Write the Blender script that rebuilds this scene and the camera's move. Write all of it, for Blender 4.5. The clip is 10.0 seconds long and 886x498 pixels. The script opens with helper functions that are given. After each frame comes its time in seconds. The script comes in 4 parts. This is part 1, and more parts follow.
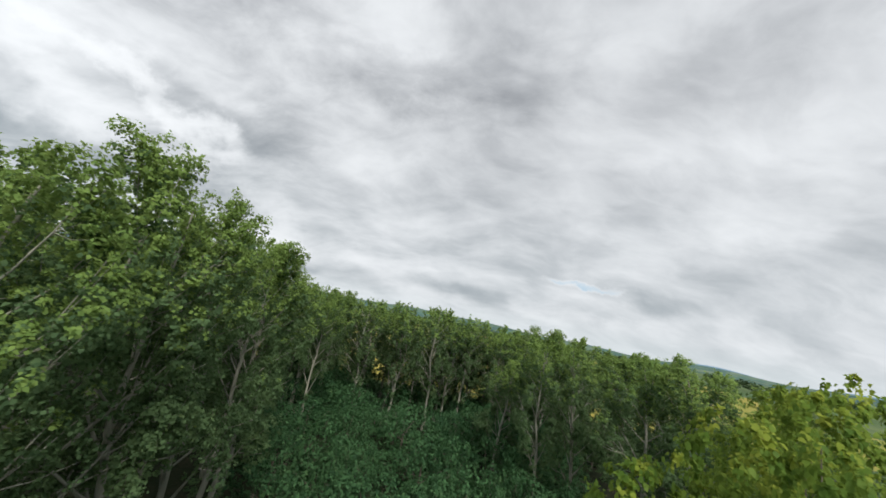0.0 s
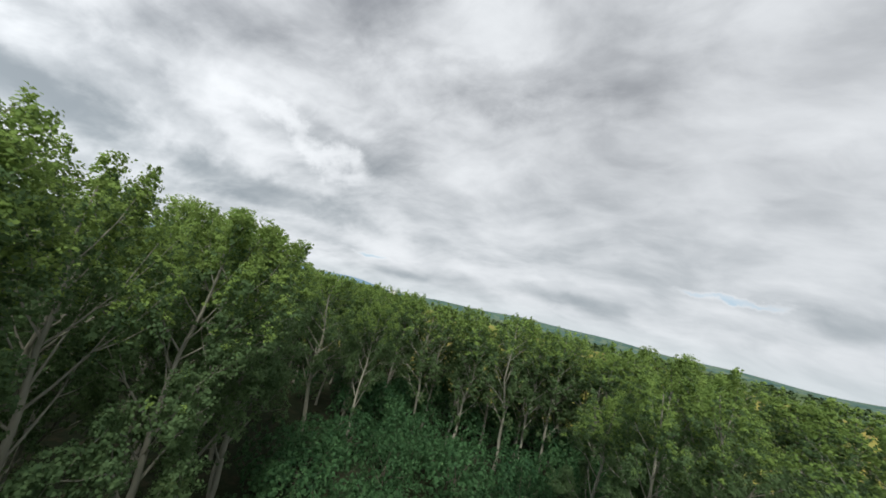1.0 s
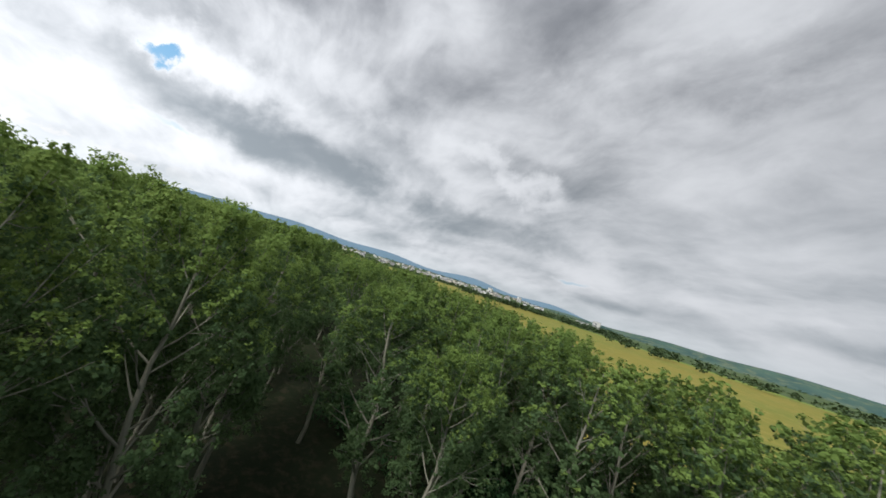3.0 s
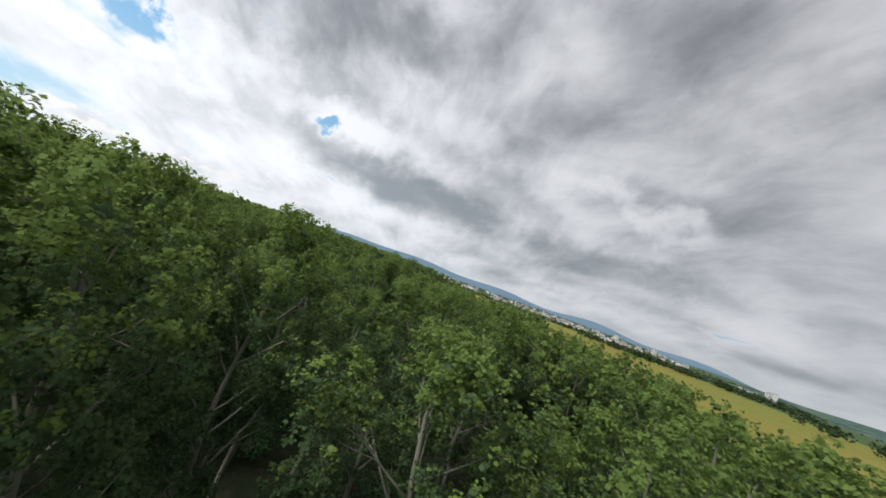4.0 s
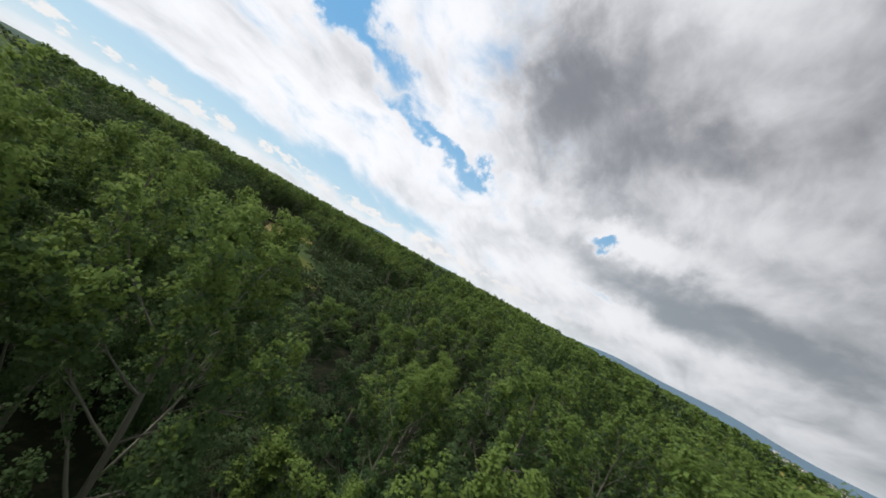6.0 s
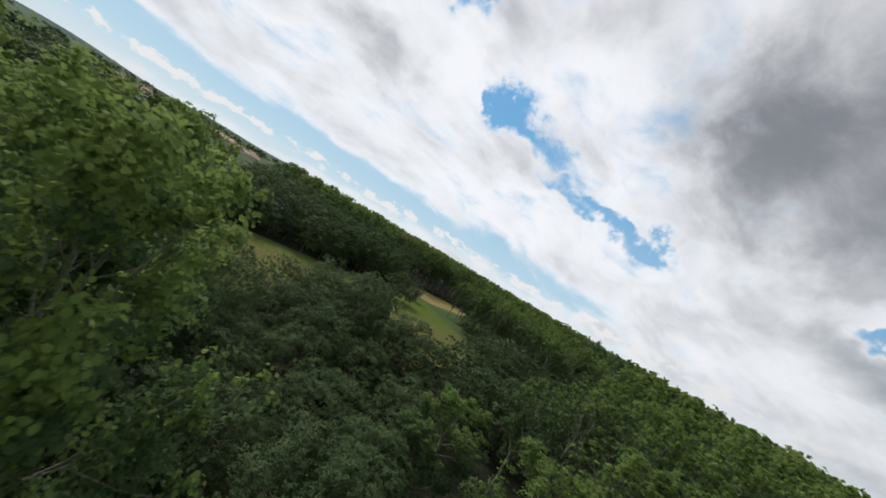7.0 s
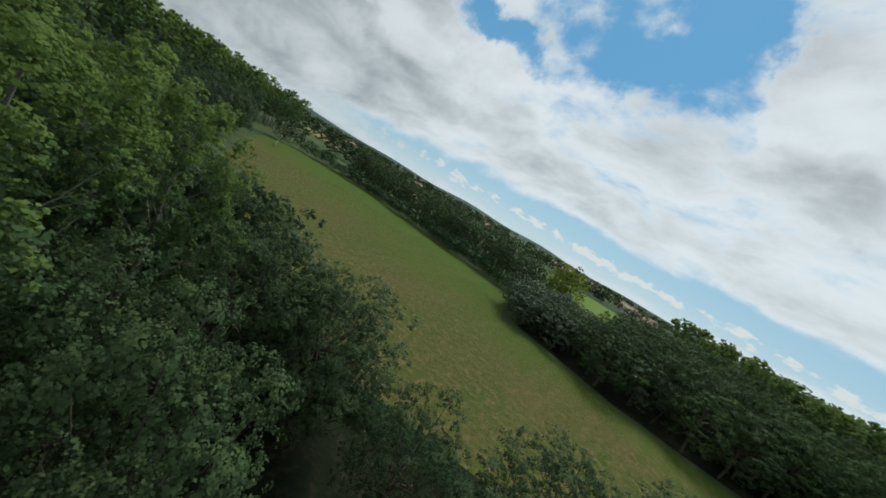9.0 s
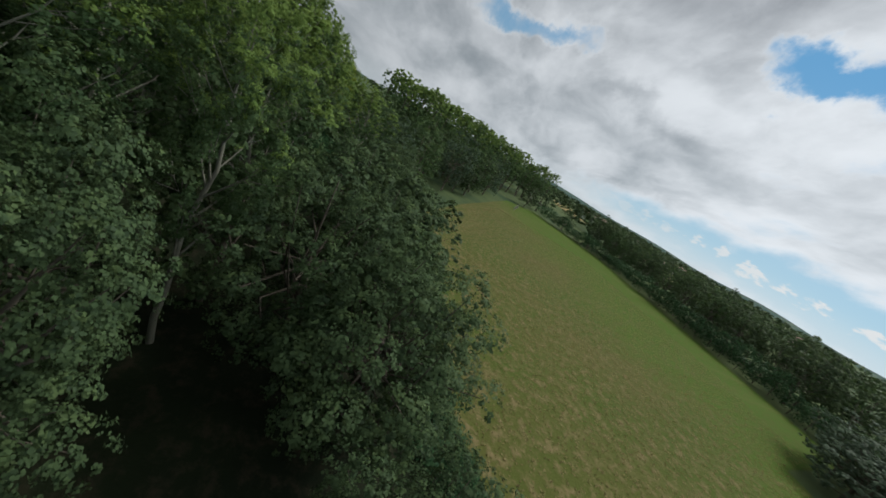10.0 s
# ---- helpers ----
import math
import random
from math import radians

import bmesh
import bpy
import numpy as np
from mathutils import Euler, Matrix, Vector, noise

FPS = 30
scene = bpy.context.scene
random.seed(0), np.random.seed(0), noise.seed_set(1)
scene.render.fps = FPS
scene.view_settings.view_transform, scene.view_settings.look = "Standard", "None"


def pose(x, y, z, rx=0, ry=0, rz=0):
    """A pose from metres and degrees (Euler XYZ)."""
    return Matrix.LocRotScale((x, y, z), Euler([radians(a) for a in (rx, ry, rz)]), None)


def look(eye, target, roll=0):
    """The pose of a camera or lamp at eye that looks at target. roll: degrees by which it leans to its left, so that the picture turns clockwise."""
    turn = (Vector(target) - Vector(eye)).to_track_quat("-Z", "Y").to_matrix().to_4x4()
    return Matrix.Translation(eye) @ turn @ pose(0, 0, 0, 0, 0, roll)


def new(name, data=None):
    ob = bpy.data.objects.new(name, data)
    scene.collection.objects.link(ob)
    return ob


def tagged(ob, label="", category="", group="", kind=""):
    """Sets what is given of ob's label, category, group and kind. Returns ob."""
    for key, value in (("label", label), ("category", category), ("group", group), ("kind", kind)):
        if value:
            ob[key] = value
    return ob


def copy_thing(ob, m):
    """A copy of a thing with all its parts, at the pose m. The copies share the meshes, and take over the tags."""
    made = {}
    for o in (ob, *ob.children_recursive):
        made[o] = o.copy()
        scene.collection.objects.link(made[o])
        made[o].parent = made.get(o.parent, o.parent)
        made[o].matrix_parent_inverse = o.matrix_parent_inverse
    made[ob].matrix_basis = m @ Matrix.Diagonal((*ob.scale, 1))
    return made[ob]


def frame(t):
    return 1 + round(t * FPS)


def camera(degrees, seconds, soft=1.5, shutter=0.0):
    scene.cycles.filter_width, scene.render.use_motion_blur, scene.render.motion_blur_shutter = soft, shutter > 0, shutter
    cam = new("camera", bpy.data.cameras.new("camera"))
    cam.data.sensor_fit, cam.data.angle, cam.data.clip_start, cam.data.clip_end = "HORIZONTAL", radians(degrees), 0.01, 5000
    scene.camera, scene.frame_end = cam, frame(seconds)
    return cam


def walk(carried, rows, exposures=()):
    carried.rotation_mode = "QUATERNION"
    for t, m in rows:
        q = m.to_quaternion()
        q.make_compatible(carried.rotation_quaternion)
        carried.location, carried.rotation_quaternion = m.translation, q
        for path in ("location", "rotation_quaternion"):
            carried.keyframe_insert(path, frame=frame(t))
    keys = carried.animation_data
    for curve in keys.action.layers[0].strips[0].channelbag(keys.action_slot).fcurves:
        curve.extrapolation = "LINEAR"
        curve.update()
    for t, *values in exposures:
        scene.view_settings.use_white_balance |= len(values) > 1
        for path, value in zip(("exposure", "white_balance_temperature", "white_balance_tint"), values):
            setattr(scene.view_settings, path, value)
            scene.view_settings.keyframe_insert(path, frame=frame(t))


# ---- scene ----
cam = camera(105.1, 10.0, soft=1.65, shutter=0.08)

PATH = [
    (0.0, (-0.000, -0.000, 12.792), (-0.000, 9.794, 14.811), 11.145),
    (0.5, (2.043, 3.751, 13.061), (0.427, 13.444, 14.914), 12.528),
    (1.0, (3.137, 7.563, 13.426), (0.114, 16.958, 15.039), 13.441),
    (1.5, (3.437, 11.496, 13.831), (-0.815, 20.435, 15.244), 13.983),
    (2.0, (3.035, 15.707, 14.314), (-2.374, 24.028, 15.536), 14.658),
    (2.5, (2.043, 20.090, 14.875), (-4.561, 27.532, 15.876), 15.748),
    (2.7, (1.374, 21.805, 15.047), (-5.688, 28.824, 15.984), 16.282),
    (3.8, (-5.546, 29.905, 14.952), (-14.701, 33.854, 15.727), 19.326),
    (4.0, (-7.331, 30.975, 14.962), (-16.742, 34.256, 15.776), 20.075),
    (4.5, (-12.289, 32.976, 15.133), (-22.139, 34.471, 15.988), 22.356),
    (5.0, (-17.588, 33.925, 15.438), (-27.542, 33.470, 16.279), 24.941),
    (5.5, (-23.045, 33.946, 15.677), (-32.695, 31.435, 16.430), 27.311),
    (5.7, (-25.217, 33.586, 15.733), (-34.607, 30.216, 16.431), 28.208),
    (6.8, (-36.193, 28.023, 15.089), (-42.531, 20.294, 15.398), 30.864),
    (7.0, (-37.878, 26.421, 14.975), (-43.349, 18.053, 15.206), 30.891),
    (7.5, (-41.511, 21.748, 14.694), (-44.514, 12.210, 14.680), 30.654),
    (8.0, (-44.030, 16.424, 14.417), (-44.248, 6.434, 14.047), 30.151),
    (8.5, (-45.327, 11.244, 14.155), (-42.705, 1.631, 13.306), 29.944),
    (9.0, (-45.755, 6.325, 13.589), (-40.456, -2.027, 12.115), 30.471),
    (9.5, (-45.412, 1.900, 12.862), (-37.798, -4.179, 10.609), 30.991),
    (10.0, (-45.377, -1.906, 11.797), (-36.258, -4.617, 8.716), 30.407),
]

EXPOSURES = ((0.0, 0.66, 6450, 10), (2.5, 0.42, 6350, 11), (4.5, 0.16, 6450, 13), (5.7, 0.08, 6500, 13), (7.0, -0.04, 6450, 12), (8.0, -0.18, 6300, 9), (8.5, -0.26, 6150, 5), (9.5, -0.20, 6150, 4), (10.0, -0.14, 6250, 9))
walk(cam, [(t, look(eye, target, roll)) for t, eye, target, roll in PATH], EXPOSURES)

# ---------------------------------------------------------------- light
SUN_AZIMUTH, SUN_ELEVATION = 198.0, 50.0      # degrees left of +y, degrees above the horizon

sun_data = bpy.data.lights.new("sun", "SUN")
sun_data.energy, sun_data.angle, sun_data.color = 2.9, radians(20), (1.0, 0.95, 0.87)
sun = new("sun", sun_data)
sa, se = radians(SUN_AZIMUTH), radians(SUN_ELEVATION)
sun_way = Vector((-math.sin(sa) * math.cos(se), math.cos(sa) * math.cos(se), math.sin(se)))
sun.matrix_world = look(sun_way * 300, (0, 0, 0))


class Nodes:
    """Short hand for node trees."""

    def __init__(self, tree):
        self.tree = tree

    def add(self, kind, **values):
        node = self.tree.nodes.new(kind)
        for key, value in values.items():
            if key == "operation":
                node.operation = value
            elif key == "blend_type":
                node.blend_type = value
            elif key == "data_type":
                node.data_type = value
            elif key == "sky_type":
                node.sky_type = value
            elif key == "interpolation_type":
                node.interpolation_type = value
            elif key == "use_clamp":
                node.use_clamp = value
            else:
                self.put(node, int(key[1:]) if key[0] == "i" and key[1:].isdigit() else key.replace("_", " "), value)
        return node

    def put(self, node, socket, value):
        if isinstance(value, bpy.types.NodeSocket):
            self.tree.links.new(value, node.inputs[socket])
        else:
            node.inputs[socket].default_value = value

    def math(self, op, a, b=0.0, c=0.0, clamp=False):
        return self.add("ShaderNodeMath", operation=op, i0=a, i1=b, i2=c, use_clamp=clamp).outputs[0]

    def step(self, value, lo, hi, to_lo=0.0, to_hi=1.0):
        return self.add("ShaderNodeMapRange", interpolation_type="SMOOTHSTEP", Value=value, i1=lo, i2=hi, i3=to_lo, i4=to_hi).outputs[0]

    def mix(self, fac, a, b, blend="MIX"):
        node = self.add("ShaderNodeMix", data_type="RGBA", blend_type=blend)
        self.put(node, 0, fac), self.put(node, 6, a), self.put(node, 7, b)
        return node.outputs[2]

    def noise(self, vector, scale, detail=4.0, rough=0.55, distort=0.0):
        return self.add("ShaderNodeTexNoise", Vector=vector, Scale=scale, Detail=detail, Roughness=rough, Distortion=distort).outputs[0]


def rgb(r, g, b):
    return (r, g, b, 1.0)


# clouds and gaps of note: degrees left of +y, degrees up, half width, half height, tilt, strength
DARK = (
    (103, 32, 24, 13, 8, 0.80), (120, 37, 13, 9, 0, 0.45), (90, 43, 16, 5, 0, 0.28), (78, 11.8, 24, 3.6, 3, 0.70), (48, 10.5, 18, 2.8, -3, 0.52),
    (44, 41, 14, 5, 0, 0.22), (16, 35, 13, 5, -8, 0.36), (-6, 39, 12, 7, 0, 0.22), (24, 3.6, 5, 0.9, 0, 0.35), (-4, 5.4, 11, 1.4, 0, 0.32),
    (-33, 8, 11, 1.5, 2, 0.22), (64, 29, 13, 5, 12, 0.12), (239, 15, 11, 1.8, 6, 0.36), (171, 21.5, 11, 4.5, 14, 0.42),
)
BRIGHT = (
    (92, 17.5, 13, 3.2, -10, 0.55), (44, 19.5, 13, 2.4, 18, 0.48), (87, 7.5, 18, 2.3, 4, 0.45), (38, 17, 4, 2.6, 20, 0.25), (150, 13, 46, 5.5, 0, 0.30),
    (160, 28, 4, 7, 10, 0.30), (220, 18, 24, 6, 0, 0.20), (20, 7.5, 26, 2.2, 0, 0.28), (140, 35, 12, 6, 0, 0.30), (127, 25, 5, 8, -25, 0.30), (-44, 25, 13, 11, 0, 0.16),
)
GAPS = (
    (188, 3.6, 68, 3.6, -1, 0.95), (95, 15.6, 3.2, 1.3, -15, 0.75), (127, 18, 14, 1.6, 13, 0.62), (146, 25.5, 17, 2.8, 14, 0.60), (119, 16.5, 2.2, 3.0, 0, 0.45),
    (165, 36, 6, 4.6, 40, 0.72), (202, 28.5, 16, 5.0, -4, 0.50), (194, 31, 30, 11, 0, 0.36), (222, 24, 11, 3.2, 6, 0.72), (258, 17.5, 16, 2.2, -8, 0.60), (150, 25, 4, 4, 0, 0.45), (192, 35, 8, 5, 0, 0.60),
    (-24, 9.0, 9, 0.7, 2, 0.45), (29, 5.6, 4, 0.5, 0, 0.45), (94, 8.6, 5, 0.8, 0, 0.40), (133, 5.0, 15, 3.6, 6, 0.35),
)
HEAP = ((169, 25, 15, 7, 8, 1.1), (177, 31.5, 8, 6.5, 0, 0.9), (158, 25, 7, 5.5, 0, 0.8))


def build_sky():
    """Blue sky behind a broken deck of grey and white clouds."""
    world = bpy.data.worlds.new("sky")
    scene.world = world
    world.use_nodes = True
    world.node_tree.nodes.clear()
    n = Nodes(world.node_tree)
    out = n.add("ShaderNodeOutputWorld")
    way = n.add("ShaderNodeTexCoord").outputs["Generated"]
    split = n.add("ShaderNodeSeparateXYZ", Vector=way)
    x, y, z = split.outputs[0], split.outputs[1], n.math("MAXIMUM", split.outputs[2], 0.0)
    blue = n.add("ShaderNodeTexSky", sky_type="NISHITA")
    blue.sun_disc, blue.sun_elevation, blue.sun_rotation = False, radians(SUN_ELEVATION), radians(-SUN_AZIMUTH)
    blue.air_density, blue.dust_density, blue.ozone_density = 1.0, 0.3, 3.0
    clear = n.mix(1.0, blue.outputs[0], rgb(0.05, 0.05, 0.05), "MULTIPLY")
    air = n.mix(n.step(z, 0.0, 0.45), rgb(0.48, 0.69, 0.81), rgb(0.17, 0.43, 0.72))
    clear = n.mix(0.85, clear, air)
    # the clouds lie on a flat deck, seen from below, in long rolls
    lift = n.math("ADD", z, 0.40)
    deck = n.add("ShaderNodeCombineXYZ", X=n.math("DIVIDE", x, lift), Y=n.math("DIVIDE", y, lift), Z=0.0).outputs[0]
    swirl = n.add("ShaderNodeTexNoise", Vector=deck, Scale=1.6, Detail=3.0).outputs[1]
    deck = n.add("ShaderNodeVectorMath", operation="MULTIPLY_ADD", i0=swirl, i1=(0.30, 0.30, 0.0), i2=deck).outputs[0]
    rolls = n.add("ShaderNodeMapping", Vector=deck)
    rolls.inputs["Rotation"].default_value, rolls.inputs["Scale"].default_value = (0, 0, radians(34)), (0.85, 1.30, 1.0)
    rolls = rolls.outputs[0]
    broad = n.noise(rolls, 1.7, 3.0, 0.5)
    puffs = n.noise(rolls, 3.4, 9.0, 0.53)
    wisps = n.noise(rolls, 9.0, 7.0, 0.62, 0.2)
    # the side of each billow that faces the hidden sun is brighter
    toward = n.add("ShaderNodeVectorMath", operation="ADD", i0=rolls, i1=(0.03, -0.08, 0.0)).outputs[0]
    facing = n.math("SUBTRACT", puffs, n.noise(toward, 3.4, 9.0, 0.53))
    # ragged outlines for the clouds of note, in degrees round the sky
    azimuth = n.math("WRAP", n.math("MULTIPLY", n.math("ARCTAN2", n.math("MULTIPLY", x, -1.0), y), 57.2958), 305.0, -55.0)
    height = n.math("MULTIPLY", n.math("ARCSINE", z), 57.2958)
    frayed = n.add("ShaderNodeTexNoise", Vector=way, Scale=7.5, Detail=9.0, Roughness=0.60).outputs[1]
    round_sky = n.add("ShaderNodeCombineXYZ", X=azimuth, Y=height, Z=0.0).outputs[0]
    shift = n.add("ShaderNodeVectorMath", operation="MULTIPLY_ADD", i0=frayed, i1=(20.0, 13.0, 0.0), i2=(-10.0, -6.5, 0.0)).outputs[0]
    flatter = n.step(height, 1.0, 22.0, 0.16, 1.0)
    shift = n.add("ShaderNodeVectorMath", operation="SCALE", i0=shift, Scale=flatter).outputs[0]
    ragged = n.add("ShaderNodeVectorMath", operation="ADD", i0=round_sky, i1=shift).outputs[0]

    def field(rows, inner=0.15):
        total = 0.0
        for a, e, wide, tall, tilt, strength in rows:
            local = n.add("ShaderNodeMapping", Vector=ragged)
            local.vector_type = "TEXTURE"
            local.inputs["Location"].default_value, local.inputs["Scale"].default_value = (a, e, 0), (wide, tall, 1)
            local.inputs["Rotation"].default_value = (0, 0, radians(tilt))
            far = n.add("ShaderNodeVectorMath", operation="LENGTH", i0=local.outputs[0]).outputs["Value"]
            total = n.math("MULTIPLY_ADD", n.step(far, inner, 1.25, 1.0, 0.0), strength, total)
        return total

    # the deck is closed to the north and north-west, and breaks up to the south
    south = n.math("ADD", n.math("MULTIPLY", x, -0.30), n.math("MULTIPLY", y, -1.0))
    opening = n.step(south, 0.10, 0.75)
    grain = n.math("ADD", n.math("MULTIPLY", n.math("SUBTRACT", puffs, 0.5), 1.1), n.math("MULTIPLY", n.math("MULTIPLY", n.math("SUBTRACT", wisps, 0.5), 0.60), n.step(height, 2.0, 16.0, 0.35, 1.0)))
    heap = field(HEAP, 0.35)
    over = n.math("ADD", n.math("SUBTRACT", 1.05, n.math("MULTIPLY", opening, 0.22)), n.math("ADD", n.math("MULTIPLY", grain, n.math("ADD", 0.75, n.math("MULTIPLY", opening, 0.75))), heap))
    over = n.math("SUBTRACT", over, n.math("MULTIPLY", field(GAPS), 1.35))
    cover = n.step(over, 0.05, n.math("ADD", 0.72, n.math("MULTIPLY", opening, 0.14)))
    cells = n.math("SUBTRACT", n.step(n.math("ADD", puffs, n.math("MULTIPLY", n.math("SUBTRACT", wisps, 0.5), 0.16)), 0.40, 0.60), 0.5)
    tone = n.math("ADD", n.math("MULTIPLY", n.math("SUBTRACT", broad, 0.5), 1.35), n.math("MULTIPLY", grain, 0.35))
    tone = n.math("MULTIPLY_ADD", cells, 0.36, tone)
    tone = n.math("MULTIPLY", tone, n.math("SUBTRACT", 1.0, n.math("MULTIPLY", opening, 0.42)))
    north = n.step(n.math("ADD", n.math("MULTIPLY", y, 0.85), n.math("MULTIPLY", x, 0.5)), 0.25, 0.95)
    tone = n.math("MULTIPLY", n.math("SUBTRACT", tone, n.math("MULTIPLY", facing, 1.8)), n.math("SUBTRACT", 1.0, n.math("MULTIPLY", north, 0.38)))
    tone = n.math("ADD", tone, n.math("SUBTRACT", field(DARK), field(BRIGHT)))
    tone = n.math("ADD", tone, n.math("SUBTRACT", 0.50, n.math("MULTIPLY", opening, 0.22)))
    # thin rims are lit through
    tone = n.math("SUBTRACT", tone, n.step(over, 0.45, 0.95, 0.28, 0.0))
    tone = n.math("SUBTRACT", tone, n.math("MULTIPLY", n.step(heap, 0.05, 0.6), 0.12))
    thick = n.step(tone, -0.22, 1.42)
    lit = rgb(0.84, 0.865, 0.885)
    grey = n.mix(n.step(z, 0.05, 0.6), rgb(0.31, 0.355, 0.385), rgb(0.22, 0.235, 0.26))
    col = n.mix(cover, clear, n.mix(thick, lit, grey))
    # small white heaps far off, low over the southern horizon
    ring = n.add("ShaderNodeCombineXYZ", X=n.math("MULTIPLY", azimuth, 0.34), Y=n.math("MULTIPLY", z, 34.0), Z=0.0).outputs[0]
    heaps = n.math("SUBTRACT", n.noise(ring, 1.0, 6.0, 0.6), n.step(n.math("ABSOLUTE", n.math("SUBTRACT", z, 0.052)), 0.0, 0.050, 0.44, 0.85))
    col = n.mix(n.math("MULTIPLY", n.math("MULTIPLY", n.step(heaps, 0.01, 0.11), opening), 0.88), col, rgb(0.82, 0.80, 0.77))
    col = n.mix(n.step(z, 0.0, 0.08, 0.6, 0.0), col, rgb(0.68, 0.74, 0.76))
    # the light behind the clouds comes from the south
    bright = n.step(south, -0.85, 0.95, 0.67, 1.10)
    col = n.mix(1.0, col, n.add("ShaderNodeCombineXYZ", X=bright, Y=bright, Z=bright).outputs[0], "MULTIPLY")
    n.put(out, 0, n.add("ShaderNodeBackground", Color=col, Strength=1.0).outputs[0])


build_sky()


# ---------------------------------------------------------------- materials
def material(name):
    m = bpy.data.materials.new(name)
    m.use_nodes = True
    m.node_tree.nodes.clear()
    n = Nodes(m.node_tree)
    out = n.add("ShaderNodeOutputMaterial")
    return m, n, out


def leaf_material(name, dark, mid, light, light_share=0.25, translucent=0.28, rough=0.5):
    """Foliage: each leaf, each spray and each tree a little different."""
    m, n, out = material(name)
    geo, info = n.add("ShaderNodeNewGeometry"), n.add("ShaderNodeObjectInfo")
    coord = n.add("ShaderNodeTexCoord").outputs["Object"]
    leaf = geo.outputs["Random Per Island"]
    spray = n.noise(coord, 1.3, 3.0)
    tone = n.math("ADD", n.math("MULTIPLY", leaf, 0.34), n.math("MULTIPLY", spray, 0.92))
    tone = n.math("ADD", tone, n.math("MULTIPLY", n.math("SUBTRACT", info.outputs["Random"], 0.5), 0.32))
    col = n.mix(n.step(tone, 0.35, 0.75), rgb(*dark), rgb(*mid))
    col = n.mix(n.step(tone, 1.0 - light_share, 1.25 - light_share), col, rgb(*light))
    shade = n.add("ShaderNodeBsdfPrincipled", Base_Color=col, Roughness=rough)
    shade.inputs["Specular IOR Level"].default_value = 0.06
    back = n.add("ShaderNodeBsdfTranslucent", Color=n.mix(0.5, col, rgb(*light)))
    both = n.add("ShaderNodeMixShader", i0=translucent)
    n.put(both, 1, shade.outputs[0]), n.put(both, 2, back.outputs[0])
    n.put(out, 0, both.outputs[0])
    return m


POPLAR_LEAF = leaf_material("poplar_leaf", (0.058, 0.104, 0.048), (0.100, 0.164, 0.071), (0.164, 0.232, 0.090), 0.12, 0.52, 0.6)
POPLAR_SHOOT = leaf_material("poplar_shoot", (0.124, 0.200, 0.054), (0.180, 0.266, 0.070), (0.245, 0.322, 0.096), 0.10, 0.45, 0.6)
OAK_LEAF = leaf_material("oak_leaf", (0.044, 0.072, 0.037), (0.080, 0.126, 0.056), (0.135, 0.182, 0.075), 0.10, 0.30)
OAK_SHOOT = leaf_material("oak_shoot", (0.066, 0.110, 0.048), (0.106, 0.158, 0.064), (0.155, 0.208, 0.084), 0.08, 0.34)
PALE_LEAF = leaf_material("young_oak_leaf", (0.080, 0.146, 0.026), (0.148, 0.222, 0.036), (0.255, 0.322, 0.060), 0.22, 0.55)
PALE_SHOOT = leaf_material("young_oak_shoot", (0.17, 0.235, 0.03), (0.25, 0.31, 0.05), (0.33, 0.37, 0.07), 0.2, 0.58)
GOLDEN_LEAF = leaf_material("golden_leaf", (0.17, 0.24, 0.040), (0.25, 0.33, 0.055), (0.33, 0.40, 0.08), 0.2, 0.6)
BUSH_LEAF = leaf_material("bush_leaf", (0.022, 0.060, 0.026), (0.050, 0.114, 0.046), (0.096, 0.176, 0.068), 0.16, 0.30)
ASH_LEAF = leaf_material("ash_leaf", (0.052, 0.094, 0.042), (0.092, 0.152, 0.062), (0.140, 0.204, 0.082), 0.10, 0.30)
ASH_SHOOT = leaf_material("ash_shoot", (0.070, 0.125, 0.036), (0.108, 0.175, 0.050), (0.160, 0.220, 0.070), 0.08, 0.32)
WILLOW_LEAF = leaf_material("willow_leaf", (0.058, 0.096, 0.060), (0.098, 0.146, 0.088), (0.16, 0.205, 0.125), 0.15, 0.24)


def bark_material(name, low, high):
    m, n, out = material(name)
    coord = n.add("ShaderNodeTexCoord").outputs["Object"]
    stretched = n.add("ShaderNodeMapping", Vector=coord)
    stretched.inputs["Scale"].default_value = (9, 9, 1.6)
    fine = n.noise(stretched.outputs[0], 2.5, 6.0, 0.65)
    blotch = n.noise(coord, 0.9, 3.0)
    col = n.mix(n.math("ADD", n.math("MULTIPLY", fine, 0.6), n.math("MULTIPLY", blotch, 0.5)), rgb(*low), rgb(*high))
    bump = n.add("ShaderNodeBump", Height=fine, Strength=0.6, Distance=0.02)
    shade = n.add("ShaderNodeBsdfPrincipled", Base_Color=col, Roughness=0.9, Normal=bump.outputs[0])
    n.put(out, 0, shade.outputs[0])
    return m


POPLAR_BARK = bark_material("poplar_bark", (0.085, 0.09, 0.066), (0.28, 0.275, 0.215))
OAK_BARK = bark_material("oak_bark", (0.05, 0.042, 0.032), (0.17, 0.145, 0.11))


